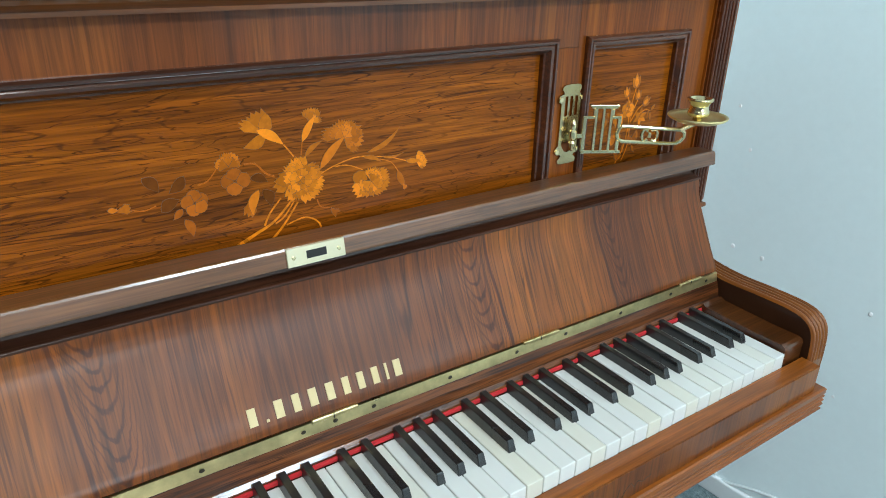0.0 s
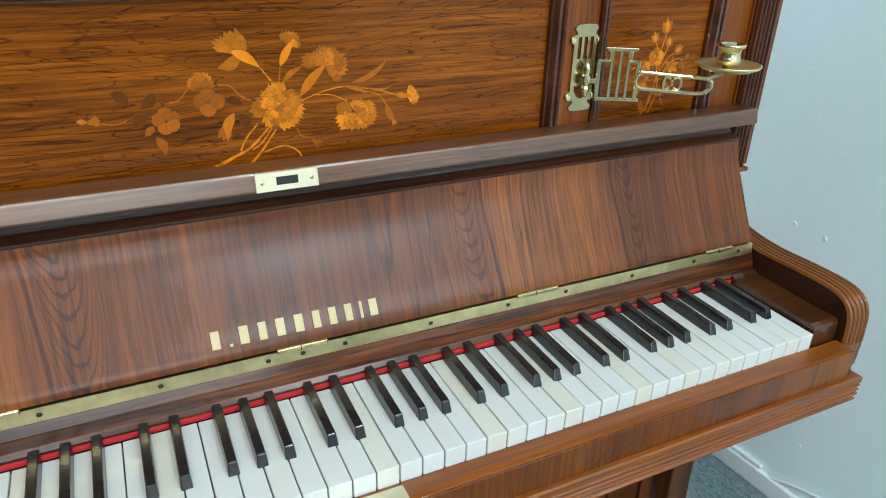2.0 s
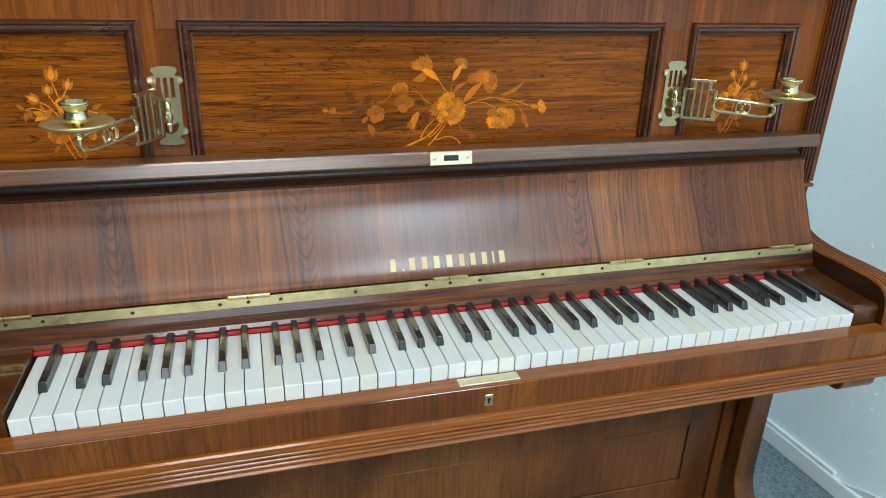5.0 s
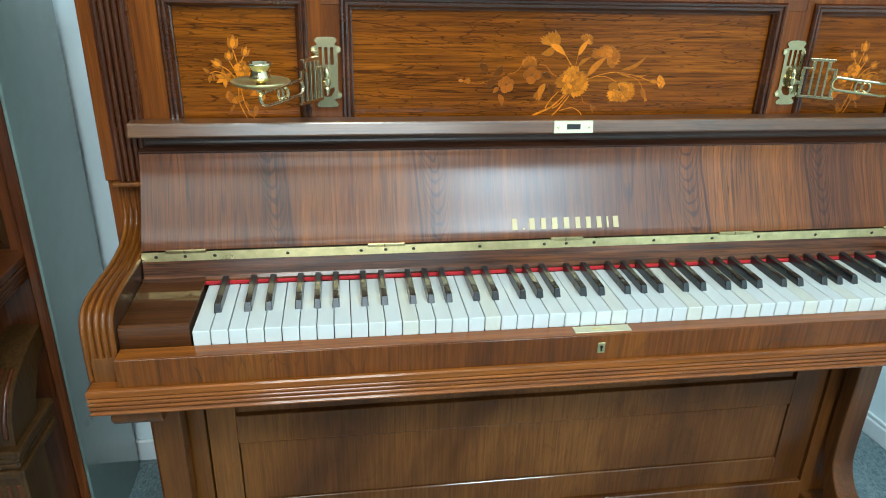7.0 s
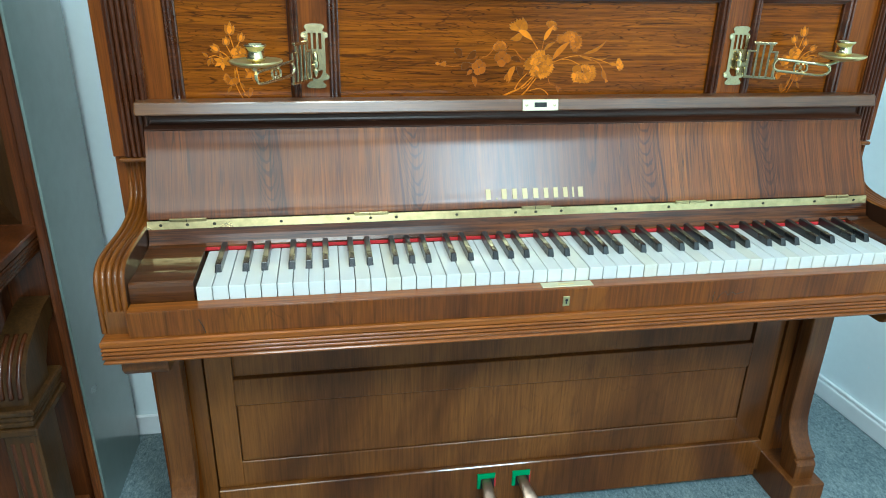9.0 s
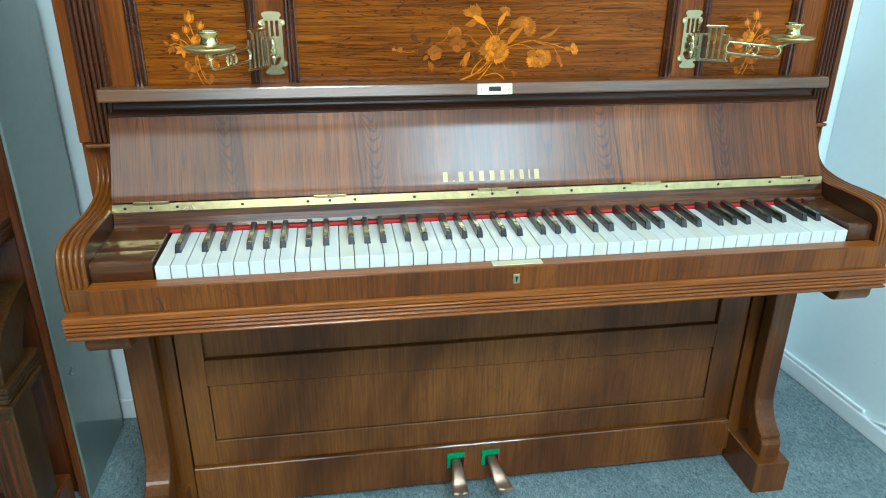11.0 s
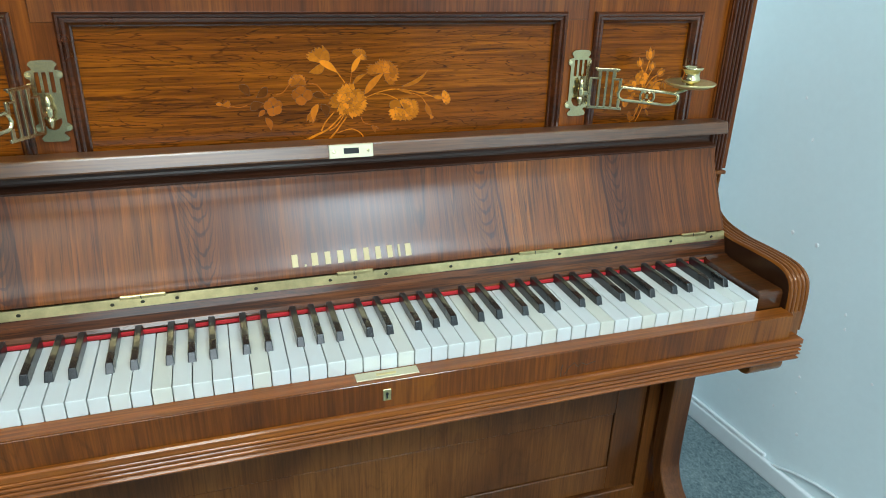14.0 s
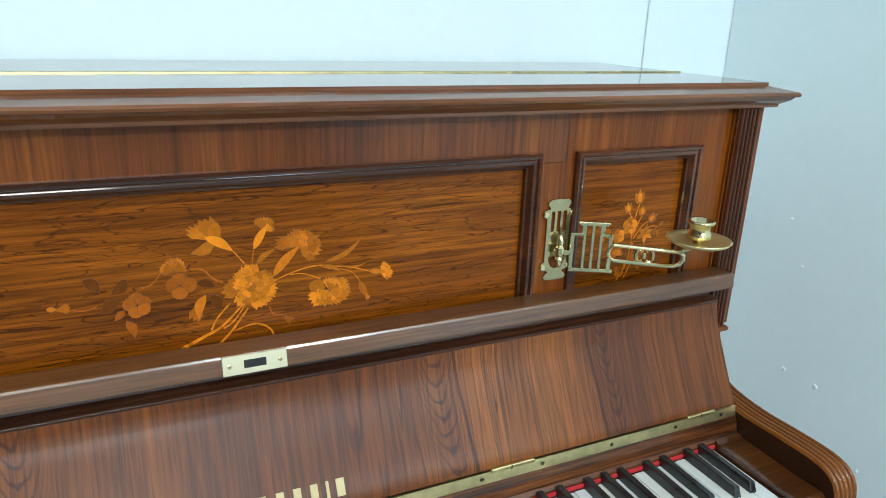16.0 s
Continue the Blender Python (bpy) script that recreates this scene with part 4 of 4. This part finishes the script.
def reeded_band(x0, x1, y_front, y_back, z0, z1):
    """A bed moulding with a flat fillet above three round reeds, returned round both ends."""
    h = z1 - z0
    outline = [(0.004, z1), (0.0065, z1 - 0.002), (0.0065, z1 - 0.24 * h), (0.002, z1 - 0.27 * h)]
    z = z1 - 0.29 * h
    for k in range(3):
        r = 0.075 * h
        for j in range(7):
            a = math.pi * j / 6
            outline.append((0.003 + 0.0036 * math.sin(a), z - r + r * math.cos(a)))
        z -= 2 * r + 0.018 * h
    outline += [(0.0015, z), (0.0060, z - 0.004), (0.0060, z0 + 0.003), (0.003, z0)]
    bm = bmesh.new()
    rings = []
    for x, y, sx, sy in ((x0, y_back, -1, 0), (x0, y_front, -1, -1), (x1, y_front, 1, -1), (x1, y_back, 1, 0)):
        rings.append([bm.verts.new((x + sx * d, y + sy * d, z)) for d, z in outline])
    for a, b in zip(rings, rings[1:]):
        for k in range(len(outline) - 1):
            bm.faces.new((a[k], a[k + 1], b[k + 1], b[k]))
    for k in (0, -1):
        bm.faces.new([r[k] for r in rings])
    bmesh.ops.recalc_face_normals(bm, faces=bm.faces[:])
    return bm


part("reeded_front_rail", reeded_band(-0.7155, 0.6545, -0.0285, 0.232, 0.6285, 0.6685), W_SLIP_H, piano, "orange-brown reeded front rail")
for x0 in (-0.704, 0.586):
    bm = prof_x([(-0.016, 0.6284), (-0.016, 0.607), (-0.010, 0.598), (0.0, 0.594), (0.036, 0.5935), (0.046, 0.599), (0.052, 0.6284)], x0, x0 + 0.066)
    bmesh.ops.bevel(bm, geom=bm.edges[:], offset=0.002, segments=1, affect="EDGES")
    part("toe_block", bm, W_LEG, piano, "small dark block under the key bed")

# arms: reeded along a scrolled line from the little shelf down to the front rail
ARM = smooth_path([(0.2360, 0.864), (0.2385, 0.842), (0.2370, 0.820), (0.2245, 0.798), (0.194, 0.782), (0.14, 0.7755), (0.08, 0.7765), (0.032, 0.7755), (0.006, 0.768), (-0.008, 0.750), (-0.0120, 0.715), (-0.0115, 0.669)], 6)


def arm_mesh(x0, x1, reeds=5):
    bm = bmesh.new()
    n = len(ARM)
    cols = reeds * 6
    grid = []
    for i, p in enumerate(ARM):
        d = (ARM[min(i + 1, n - 1)] - ARM[max(i - 1, 0)]).normalized()
        out = Vector((d.y, -d.x))
        row = []
        for c in range(cols + 1):
            u = c / cols
            r = abs(math.sin(math.pi * u * reeds)) ** 0.55
            q = p + out * (0.0045 * (r - 1))
            row.append(bm.verts.new((x0 + (x1 - x0) * u, q.x, q.y)))
        grid.append(row)
    for a, b in zip(grid, grid[1:]):
        for c in range(cols):
            bm.faces.new((a[c], a[c + 1], b[c + 1], b[c])).smooth = True
    for k, x in ((0, x0), (cols, x1)):
        base = [grid[i][k] for i in range(n)]
        low = [bm.verts.new((x, v.co.y, 0.669)) for v in base]
        for i in range(n - 2):
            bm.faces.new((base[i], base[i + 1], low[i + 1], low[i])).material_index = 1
    bmesh.ops.recalc_face_normals(bm, faces=bm.faces[:])
    return bm


for x0, x1, s in ((-0.7250, -0.6825, -1), (0.6375, 0.6775, 1)):
    arm = part("arm", arm_mesh(x0, x1), W_ARM, piano, "mahogany arm with five scrolled reeds")
    # end faces of the arm take a darker wood than the reeds
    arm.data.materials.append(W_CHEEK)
    part("arm_shelf", boxed(x0 - (0.003 if s < 0 else 0), x1 - (0.006 if s > 0 else -0.002), 0.221, 0.2405, 0.8635, 0.8705, 0.0025, 2), W_ARM, arm, "thin moulded shelf above the arm")

# lower front: frame with two sunk fields, plinth, pedals
low = part("lower_panel", boxed(-0.641, 0.596, 0.255, 0.262, 0.06, 0.634), W_LOW, piano, "plain dark-stained lower panel")
for b in ((-0.641, -0.590, 0.152, 0.634), (0.527, 0.596, 0.152, 0.634), (-0.590, 0.527, 0.352, 0.413), (-0.590, 0.527, 0.152, 0.213)):
    part("panel_frame", boxed(b[0], b[1], 0.241 if b[2] < 0.3 or b[3] > 0.5 else 0.2415, 0.2552, b[2], b[3], 0.0012), W_LOW, low)
part("sunk_field", boxed(-0.5875, 0.5245, 0.2432, 0.2552, 0.2155, 0.3500, 0.001), W_LOW, low)
part("sunk_field", boxed(-0.5850, 0.5220, 0.2475, 0.2552, 0.4185, 0.634, 0.001), W_LOW, low)
part("plinth", boxed(-0.641, 0.596, 0.230, 0.2485, FLOOR + 0.018, 0.151, 0.002), W_LEG, piano, "plain dark plinth board")
for x0, x1 in ((CL - 0.002, -0.6435), (0.5985, CR + 0.002)):
    part("lower_stile", boxed(x0, x1, 0.236, 0.26, FLOOR + 0.03, 0.634), W_LEG, piano)


def leg_mesh(x0, x1):
    """Console leg: an upright post that sweeps forward to a grooved scroll block."""
    front = smooth_path([(0.192, 0.634), (0.192, 0.42), (0.192, 0.27), (0.186, 0.22), (0.165, 0.185), (0.142, 0.168)], 5)
    back = smooth_path([(0.187, 0.112), (0.196, 0.16), (0.212, 0.2), (0.222, 0.24), (0.226, 0.30), (0.226, 0.634)], 5)
    outline = [(v.x, v.y) for v in front] + [(0.1415, 0.162), (0.146, 0.160), (0.1375, 0.155), (0.134, 0.148), (0.134, 0.112)] + [(v.x, v.y) for v in back]
    bm = bmesh.new()
    extrude_x(bm, outline, x0, x1)
    bmesh.ops.bevel(bm, geom=[e for e in bm.edges if abs(e.verts[0].co.x - e.verts[1].co.x) < 1e-6], offset=0.002, segments=1, affect="EDGES")
    return bm


for x0, x1, s in ((-0.7205, -0.6725, -1), (0.6225, 0.6705, 1)):
    leg = part("leg", leg_mesh(x0, x1), W_LEG, piano, "dark-stained console leg with scrolled toe")
    c = (x0 + x1) / 2
    part("foot", boxed(c - 0.040, c + 0.040, 0.112, 0.40, FLOOR, 0.113, 0.003, 2), W_LEG, leg, "square foot block")

for x, dx in ((-0.0695, -0.002), (0.0105, 0.020)):
    bm = bmesh.new()
    w, h = 0.041, 0.040
    for b in ((x - w / 2, x + w / 2, 0.092 + h - 0.013, 0.092 + h), (x - w / 2, x - w / 2 + 0.008, 0.092, 0.092 + h - 0.013)):
        box(bm, b[0], b[1], 0.2255, 0.2305, b[2], b[3], 0.001)
    guard = part("pedal_guard", bm, FELT_G, piano, "green felt round the pedal slot")
    part("slot", boxed(x - w / 2 + 0.002, x + w / 2 - 0.002, 0.2275, 0.2303, 0.090, 0.092 + h - 0.004), BLACK, guard)
    part("felt_edge", boxed(x + w / 2 - 0.002, x + w / 2 + 0.001, 0.2262, 0.2302, 0.096, 0.092 + h - 0.004), FELT_R, guard)
    bm = bmesh.new()
    line = smooth_path([(x, 0.24, 0.114), (x + dx * 0.2, 0.208, 0.108), (x + dx * 0.5, 0.184, 0.096), (x + dx * 0.8, 0.166, 0.084), (x + dx, 0.147, 0.080)], 5)
    rings = []
    m = len(line) - 1
    for i, p in enumerate(line):
        s = i / m
        hw = 0.0105 + 0.0085 * s * s * (3 - 2 * s) if s < 0.9 else 0.019 * math.sqrt(max(0.02, 1 - ((s - 0.9) / 0.105) ** 2))
        hh = 0.0065
        rings.append([bm.verts.new((p.x + hw * math.copysign(abs(math.cos(a)) ** 0.7, math.cos(a)), p.y, p.z + hh * math.copysign(abs(math.sin(a)) ** 0.7, math.sin(a)))) for a in [2 * math.pi * k / 16 for k in range(16)]])
    for a, b in zip(rings, rings[1:]):
        for k in range(16):
            bm.faces.new((a[k], a[(k + 1) % 16], b[(k + 1) % 16], b[k])).smooth = True
    bm.faces.new(rings[0])
    bm.faces.new(rings[-1][::-1])
    bmesh.ops.recalc_face_normals(bm, faces=bm.faces[:])
    part("pedal", bm, BRASS_W, piano, "worn brass pedal")


# candle sconces, one on each side of the middle panel
def pierced_plate(hx):
    """A waisted plate with a rounded head, ears, three slots and a pointed opening over its foot."""
    half = [(0.0, 1.0855), (0.0122, 1.0847), (0.0158, 1.082), (0.0165, 1.0793), (0.014, 1.0766), (0.0128, 1.0734), (0.016, 1.0728), (0.0205, 1.0715), (0.0222, 1.068), (0.0212, 1.064), (0.0168, 1.0615),
            (0.0165, 1.006), (0.0195, 1.0042), (0.0222, 1.001), (0.0218, 0.9975), (0.018, 0.9945), (0.0125, 0.9942), (0.0105, 0.9918), (0.0135, 0.9895), (0.0165, 0.986), (0.0145, 0.9822), (0.006, 0.9812), (0.0, 0.9815)]
    outer = half + [(-x, z) for x, z in half[-2:0:-1]]
    slot = lambda c: [(c - 0.0024, 1.0705), (c + 0.0024, 1.0705), (c + 0.0024, 1.0450), (c - 0.0024, 1.0450)]
    low = [(0.0, 1.013), (0.004, 1.009), (0.0105, 1.012), (0.0110, 1.0065), (0.0060, 0.9985), (0.0, 0.9965)]
    low = low + [(-x, z) for x, z in low[-2:0:-1]]
    bm = bmesh.new()
    edges = []
    for ring in (outer, slot(-0.0085), slot(0.0), slot(0.0085), low):
        vs = [bm.verts.new((hx + x, 0.2336, z)) for x, z in ring]
        edges += [bm.edges.new((vs[i], vs[(i + 1) % len(vs)])) for i in range(len(vs))]
    bmesh.ops.triangle_fill(bm, use_beauty=True, edges=edges)
    out = bmesh.ops.extrude_face_region(bm, geom=bm.faces[:])
    bmesh.ops.translate(bm, vec=(0, 0.0029, 0), verts=[g for g in out["geom"] if isinstance(g, bmesh.types.BMVert)])
    bmesh.ops.recalc_face_normals(bm, faces=bm.faces[:])
    return bm


def sconce(hx, hy, angle, mirror, label):
    sc = thing("candle_sconce", (hx, FACE, 0.985), label, "sconce", "brass candle sconces on the piano")
    plate = part("backplate", pierced_plate(hx), BRASS_B, sc, "pierced brass backplate with scrolled ears")
    for z in (1.067, 0.999):
        for s in (-1, 1):
            bm = bmesh.new()
            lathe_y(bm, hx + s * 0.0183, z, 0.003, 0.2322, 0.2334)
            part("boss", bm, BRASS, plate)
    bm = bmesh.new()
    lathe(bm, [(0.0016, -0.024), (0.0038, -0.019), (0.005, -0.013), (0.0035, -0.010), (0.0058, -0.006), (0.0058, 0.002), (0.0035, 0.005), (0.0045, 0.011), (0.0028, 0.016), (0.001, 0.018)], (hx, hy, 1.024), 14)
    box(bm, hx - 0.003, hx + 0.003, hy, 0.236, 1.012, 1.022, 0.001)
    part("pivot", bm, BRASS, sc, "turned brass pivot")
    swing = Matrix.Translation((hx, hy, 0)) @ Matrix.Rotation(angle, 4, "Z")
    bm = bmesh.new()
    t = 0.0019
    pan_z = 1.0375 if mirror > 0 else 1.0355

    def bar(u0, u1, z0, z1):
        box(bm, u0, u1, -t, t, z0, z1, 0.0006)

    bar(0.004, 0.014, 1.017, 1.023)
    bar(0.0115, 0.0165, 0.996, 1.046)
    bar(0.0115, 0.0655, 0.9965, 1.0010)
    bar(0.0155, 0.027, 1.0425, 1.046)
    bar(0.0245, 0.0275, 1.046, 1.056)
    bar(0.0215, 0.056, 1.0555, 1.0585)
    box(bm, 0.0195, 0.058, -t - 0.0014, t + 0.0014, 1.0580, 1.0612, 0.0012, 2)
    bar(0.0495, 0.0525, 1.046, 1.056)
    bar(0.0495, 0.0615, 1.0425, 1.046)
    bar(0.0575, 0.0625, 1.030, 1.046)
    bar(0.0575, 0.0625, 0.9985, 1.014)
    for u in (0.0265, 0.0365, 0.0465):
        bar(u, u + 0.0040, 0.998, 1.057)
    bmesh.ops.transform(bm, matrix=swing, verts=bm.verts[:])
    part("grille", bm, BRASS, sc, "pierced brass grille")
    bm = bmesh.new()
    loop = [(0.064, 1.033), (0.10, 1.0305), (0.138, 1.028), (0.1455, 1.0272), (0.1498, 1.0235), (0.1500, 1.0180), (0.1465, 1.0125), (0.140, 1.0095), (0.13, 1.0090), (0.10, 1.0105), (0.066, 1.0125), (0.0605, 1.016), (0.0585, 1.0225), (0.0605, 1.029), (0.064, 1.033)]
    tube(bm, [(u, 0, z) for u, z in loop], 0.0027, 8)
    for du in (-0.006, 0.006):
        ringp = [(0.103 + du + 0.0045 * math.cos(a), 0, 1.0205 + 0.0080 * math.sin(a)) for a in [radians(40 + 40 * k) if du < 0 else radians(140 - 40 * k) for k in range(8)]]
        tube(bm, ringp, 0.0022, 6)
    box(bm, 0.1005, 0.1055, -0.0016, 0.0016, 1.0165, 1.0245, 0.001)
    tube(bm, [(0.144, 0, 1.027), (0.151, 0, 1.031), (0.156 if mirror < 0 else 0.165, 0, pan_z)], 0.0035, 8)
    bmesh.ops.transform(bm, matrix=swing, verts=bm.verts[:])
    part("bracket_arm", bm, BRASS, sc, "slender looped brass arm")
    c = swing @ Vector((0.165 if mirror > 0 else 0.147, 0, 0))
    bm = bmesh.new()
    lathe(bm, [(0.004, -0.003), (0.010, -0.001), (0.028, 0.0015), (0.0365, 0.0055), (0.0385, 0.008), (0.0378, 0.0092), (0.034, 0.0068), (0.026, 0.0035), (0.018, 0.0046), (0.014, 0.003), (0.006, 0.0028)], (c.x, c.y, pan_z), 40)
    part("drip_pan", bm, BRASS_D, sc, "round polished brass drip pan")
    bm = bmesh.new()
    lathe(bm, [(0.006, 0.002), (0.0062, 0.007), (0.0125, 0.0085), (0.0145, 0.0115), (0.0130, 0.0155), (0.0117, 0.0200), (0.0125, 0.0255), (0.0160, 0.0285), (0.0168, 0.0308), (0.015, 0.0322), (0.0118, 0.0315), (0.0112, 0.018), (0.004, 0.017)], (c.x, c.y, pan_z), 28)
    part("candle_cup", bm, BRASS, sc, "waisted brass candle cup")


def lathe_y(bm, x, z, r, y0, y1, seg=14):
    a = [bm.verts.new((x + r * math.cos(2 * math.pi * k / seg), y0, z + r * math.sin(2 * math.pi * k / seg))) for k in range(seg)]
    b = [bm.verts.new((v.co.x, y1, v.co.z)) for v in a]
    bm.faces.new(a)
    bm.faces.new(b[::-1])
    for k in range(seg):
        bm.faces.new((a[k], b[k], b[(k + 1) % seg], a[(k + 1) % seg]))


sconce(0.360, 0.226, math.atan2(-0.077, 0.142), 1, "polished brass candle sconce swung sideways before the panel")
sconce(-0.399, 0.226, math.atan2(-0.119, -0.083), -1, "polished brass candle sconce swung forward from the panel")

# ---- the neighbouring piano, of which a strip of side and front shows ----
other = thing("neighbouring_piano", (-1.5, 0.3, FLOOR), "old mahogany upright piano with carved console leg", "piano")
OX = -0.893
part("polished_side", boxed(OX - 0.006, OX, 0.315, 0.585, FLOOR, 1.25, 0.001), WALL_SHEEN, other, "polished case side with the wall's grey-green reflection in its colour")
part("front_upright", boxed(OX - 0.024, OX - 0.0062, 0.31, 0.56, FLOOR, 1.25, 0.003), W_OTHER, other, "mahogany front upright")
part("case", boxed(-2.2, OX - 0.025, 0.34, 0.56, FLOOR, 1.25, 0.003), W_OTHER, other)
part("lid", boxed(-2.22, OX + 0.02, 0.15, 0.59, 1.2505, 1.275, 0.004), W_OTHER, other)
XK = OX - 0.0245
bm = bmesh.new()
box(bm, -2.14, XK, -0.16, 0.339, 0.703, 0.718, 0.002)
for k in range(4):
    z = 0.6995 - k * 0.0085
    box(bm, -2.13, XK - 0.001 - 0.002 * k, -0.155 + 0.002 * k, 0.339, z - 0.0065, z + 0.0005, 0.0018)
    box(bm, -2.13, XK - 0.006 - 0.002 * k, -0.150 + 0.002 * k, 0.339, z - 0.0085, z - 0.006)
part("key_bed", bm, W_OTHER, other, "stepped and reeded key bed edge")
bm = bmesh.new()
extrude_x(bm, [(v.x, v.y) for v in smooth_path([(0.339, 1.02), (0.325, 1.0), (0.30, 0.985), (0.312, 0.95), (0.30, 0.93), (0.285, 0.91), (0.262, 0.87), (0.262, 0.82), (0.30, 0.76), (0.339, 0.72)], 4)], XK - 0.10, XK - 0.030)
part("carved_bracket", bm, W_OTHER_L, other, "curved golden carved bracket")
bm = bmesh.new()
extrude_x(bm, [(v.x, v.y) for v in smooth_path([(0.339, 0.572), (0.30, 0.568), (0.25, 0.552), (0.20, 0.526), (0.172, 0.490), (0.163, 0.441)], 5)] + [(0.26, 0.441), (0.262, 0.47), (0.30, 0.52), (0.339, 0.54)], XK - 0.064, XK - 0.010)
leg = part("console_leg", bm, W_OTHER_L, other, "carved console leg with rounded shoulder")
for k in range(3):
    bm = bmesh.new()
    x = XK - 0.052 + k * 0.015
    tube(bm, [(x, v.x, v.y) for v in smooth_path([(0.235, 0.545), (0.199, 0.525), (0.1715, 0.490), (0.1635, 0.455)], 5)], 0.0045, 8)
    part("flute", bm, W_OTHER, leg)
bm = bmesh.new()
for z0, z1, d in ((0.428, 0.441, 0.0), (0.415, 0.427, 0.004), (0.402, 0.414, 0.006), (0.385, 0.401, 0.001)):
    box(bm, XK - 0.072 + d, XK - d, 0.146 + d, 0.30, z0, z1, 0.003)
part("capital", bm, W_OTHER_L, leg, "stepped capital")
post = part("lower_post", boxed(XK - 0.066, XK - 0.008, 0.158, 0.25, FLOOR, 0.385, 0.004), W_OTHER_L, leg)
for k in range(3):
    part("flute", boxed(XK - 0.056 + k * 0.016, XK - 0.048 + k * 0.016, 0.1555, 0.1595, FLOOR + 0.12, 0.365, 0.002), W_OTHER, leg)
part("foot", boxed(XK - 0.075, XK - 0.001, 0.05, 0.30, FLOOR, FLOOR + 0.09, 0.004), W_OTHER, leg)
part("lower_panel", boxed(-2.1, XK - 0.08, 0.30, 0.339, FLOOR + 0.05, 0.66, 0.003), W_OTHER, other)

# ---- keys ----
PITCH = 0.0235
bm = boxed(-0.0112, 0.0112, 0.0, 0.1395, 0.7095, 0.732, 0.0012, 2)
white_mesh = to_mesh("white_key", bm, IVORY)
bm = bmesh.new()
lo = [bm.verts.new((sx * 0.0056, y, 0.729)) for sx, y in ((-1, 0.0485), (1, 0.0485), (1, 0.1435), (-1, 0.1435))]
hi = [bm.verts.new((sx * 0.0044, y, z)) for sx, y, z in ((-1, 0.0545, 0.7445), (1, 0.0545, 0.7445), (1, 0.1435, 0.7455), (-1, 0.1435, 0.7455))]
bm.faces.new(hi)
bm.faces.new(lo[::-1])
for i in range(4):
    bm.faces.new((lo[i], lo[(i + 1) % 4], hi[(i + 1) % 4], hi[i]))
bmesh.ops.bevel(bm, geom=bm.edges[:], offset=0.0011, segments=2, affect="EDGES", profile=0.5)
black_mesh = to_mesh("black_key", bm, EBONY)
inv = world_of(piano).inverted()
rng = random.Random(11)
for k in range(50):
    ob = new("white_key", white_mesh)
    ob.parent, ob.matrix_parent_inverse = piano, inv
    ob.location = (-0.5875 + PITCH * (k + 0.5), 0, rng.uniform(-0.0004, 0.0003))
    if k < 49 and (k % 7) not in (1, 4):        # the keyboard runs from A to A
        off = {0: 0.0, 2: -0.0025, 3: 0.0025, 5: -0.003, 6: 0.0}[k % 7] + (0.003 if k % 7 == 0 else 0)
        ob = new("black_key", black_mesh)
        ob.parent, ob.matrix_parent_inverse = piano, inv
        ob.location = (-0.5875 + PITCH * (k + 1) + off, 0, rng.uniform(-0.0003, 0.0003))
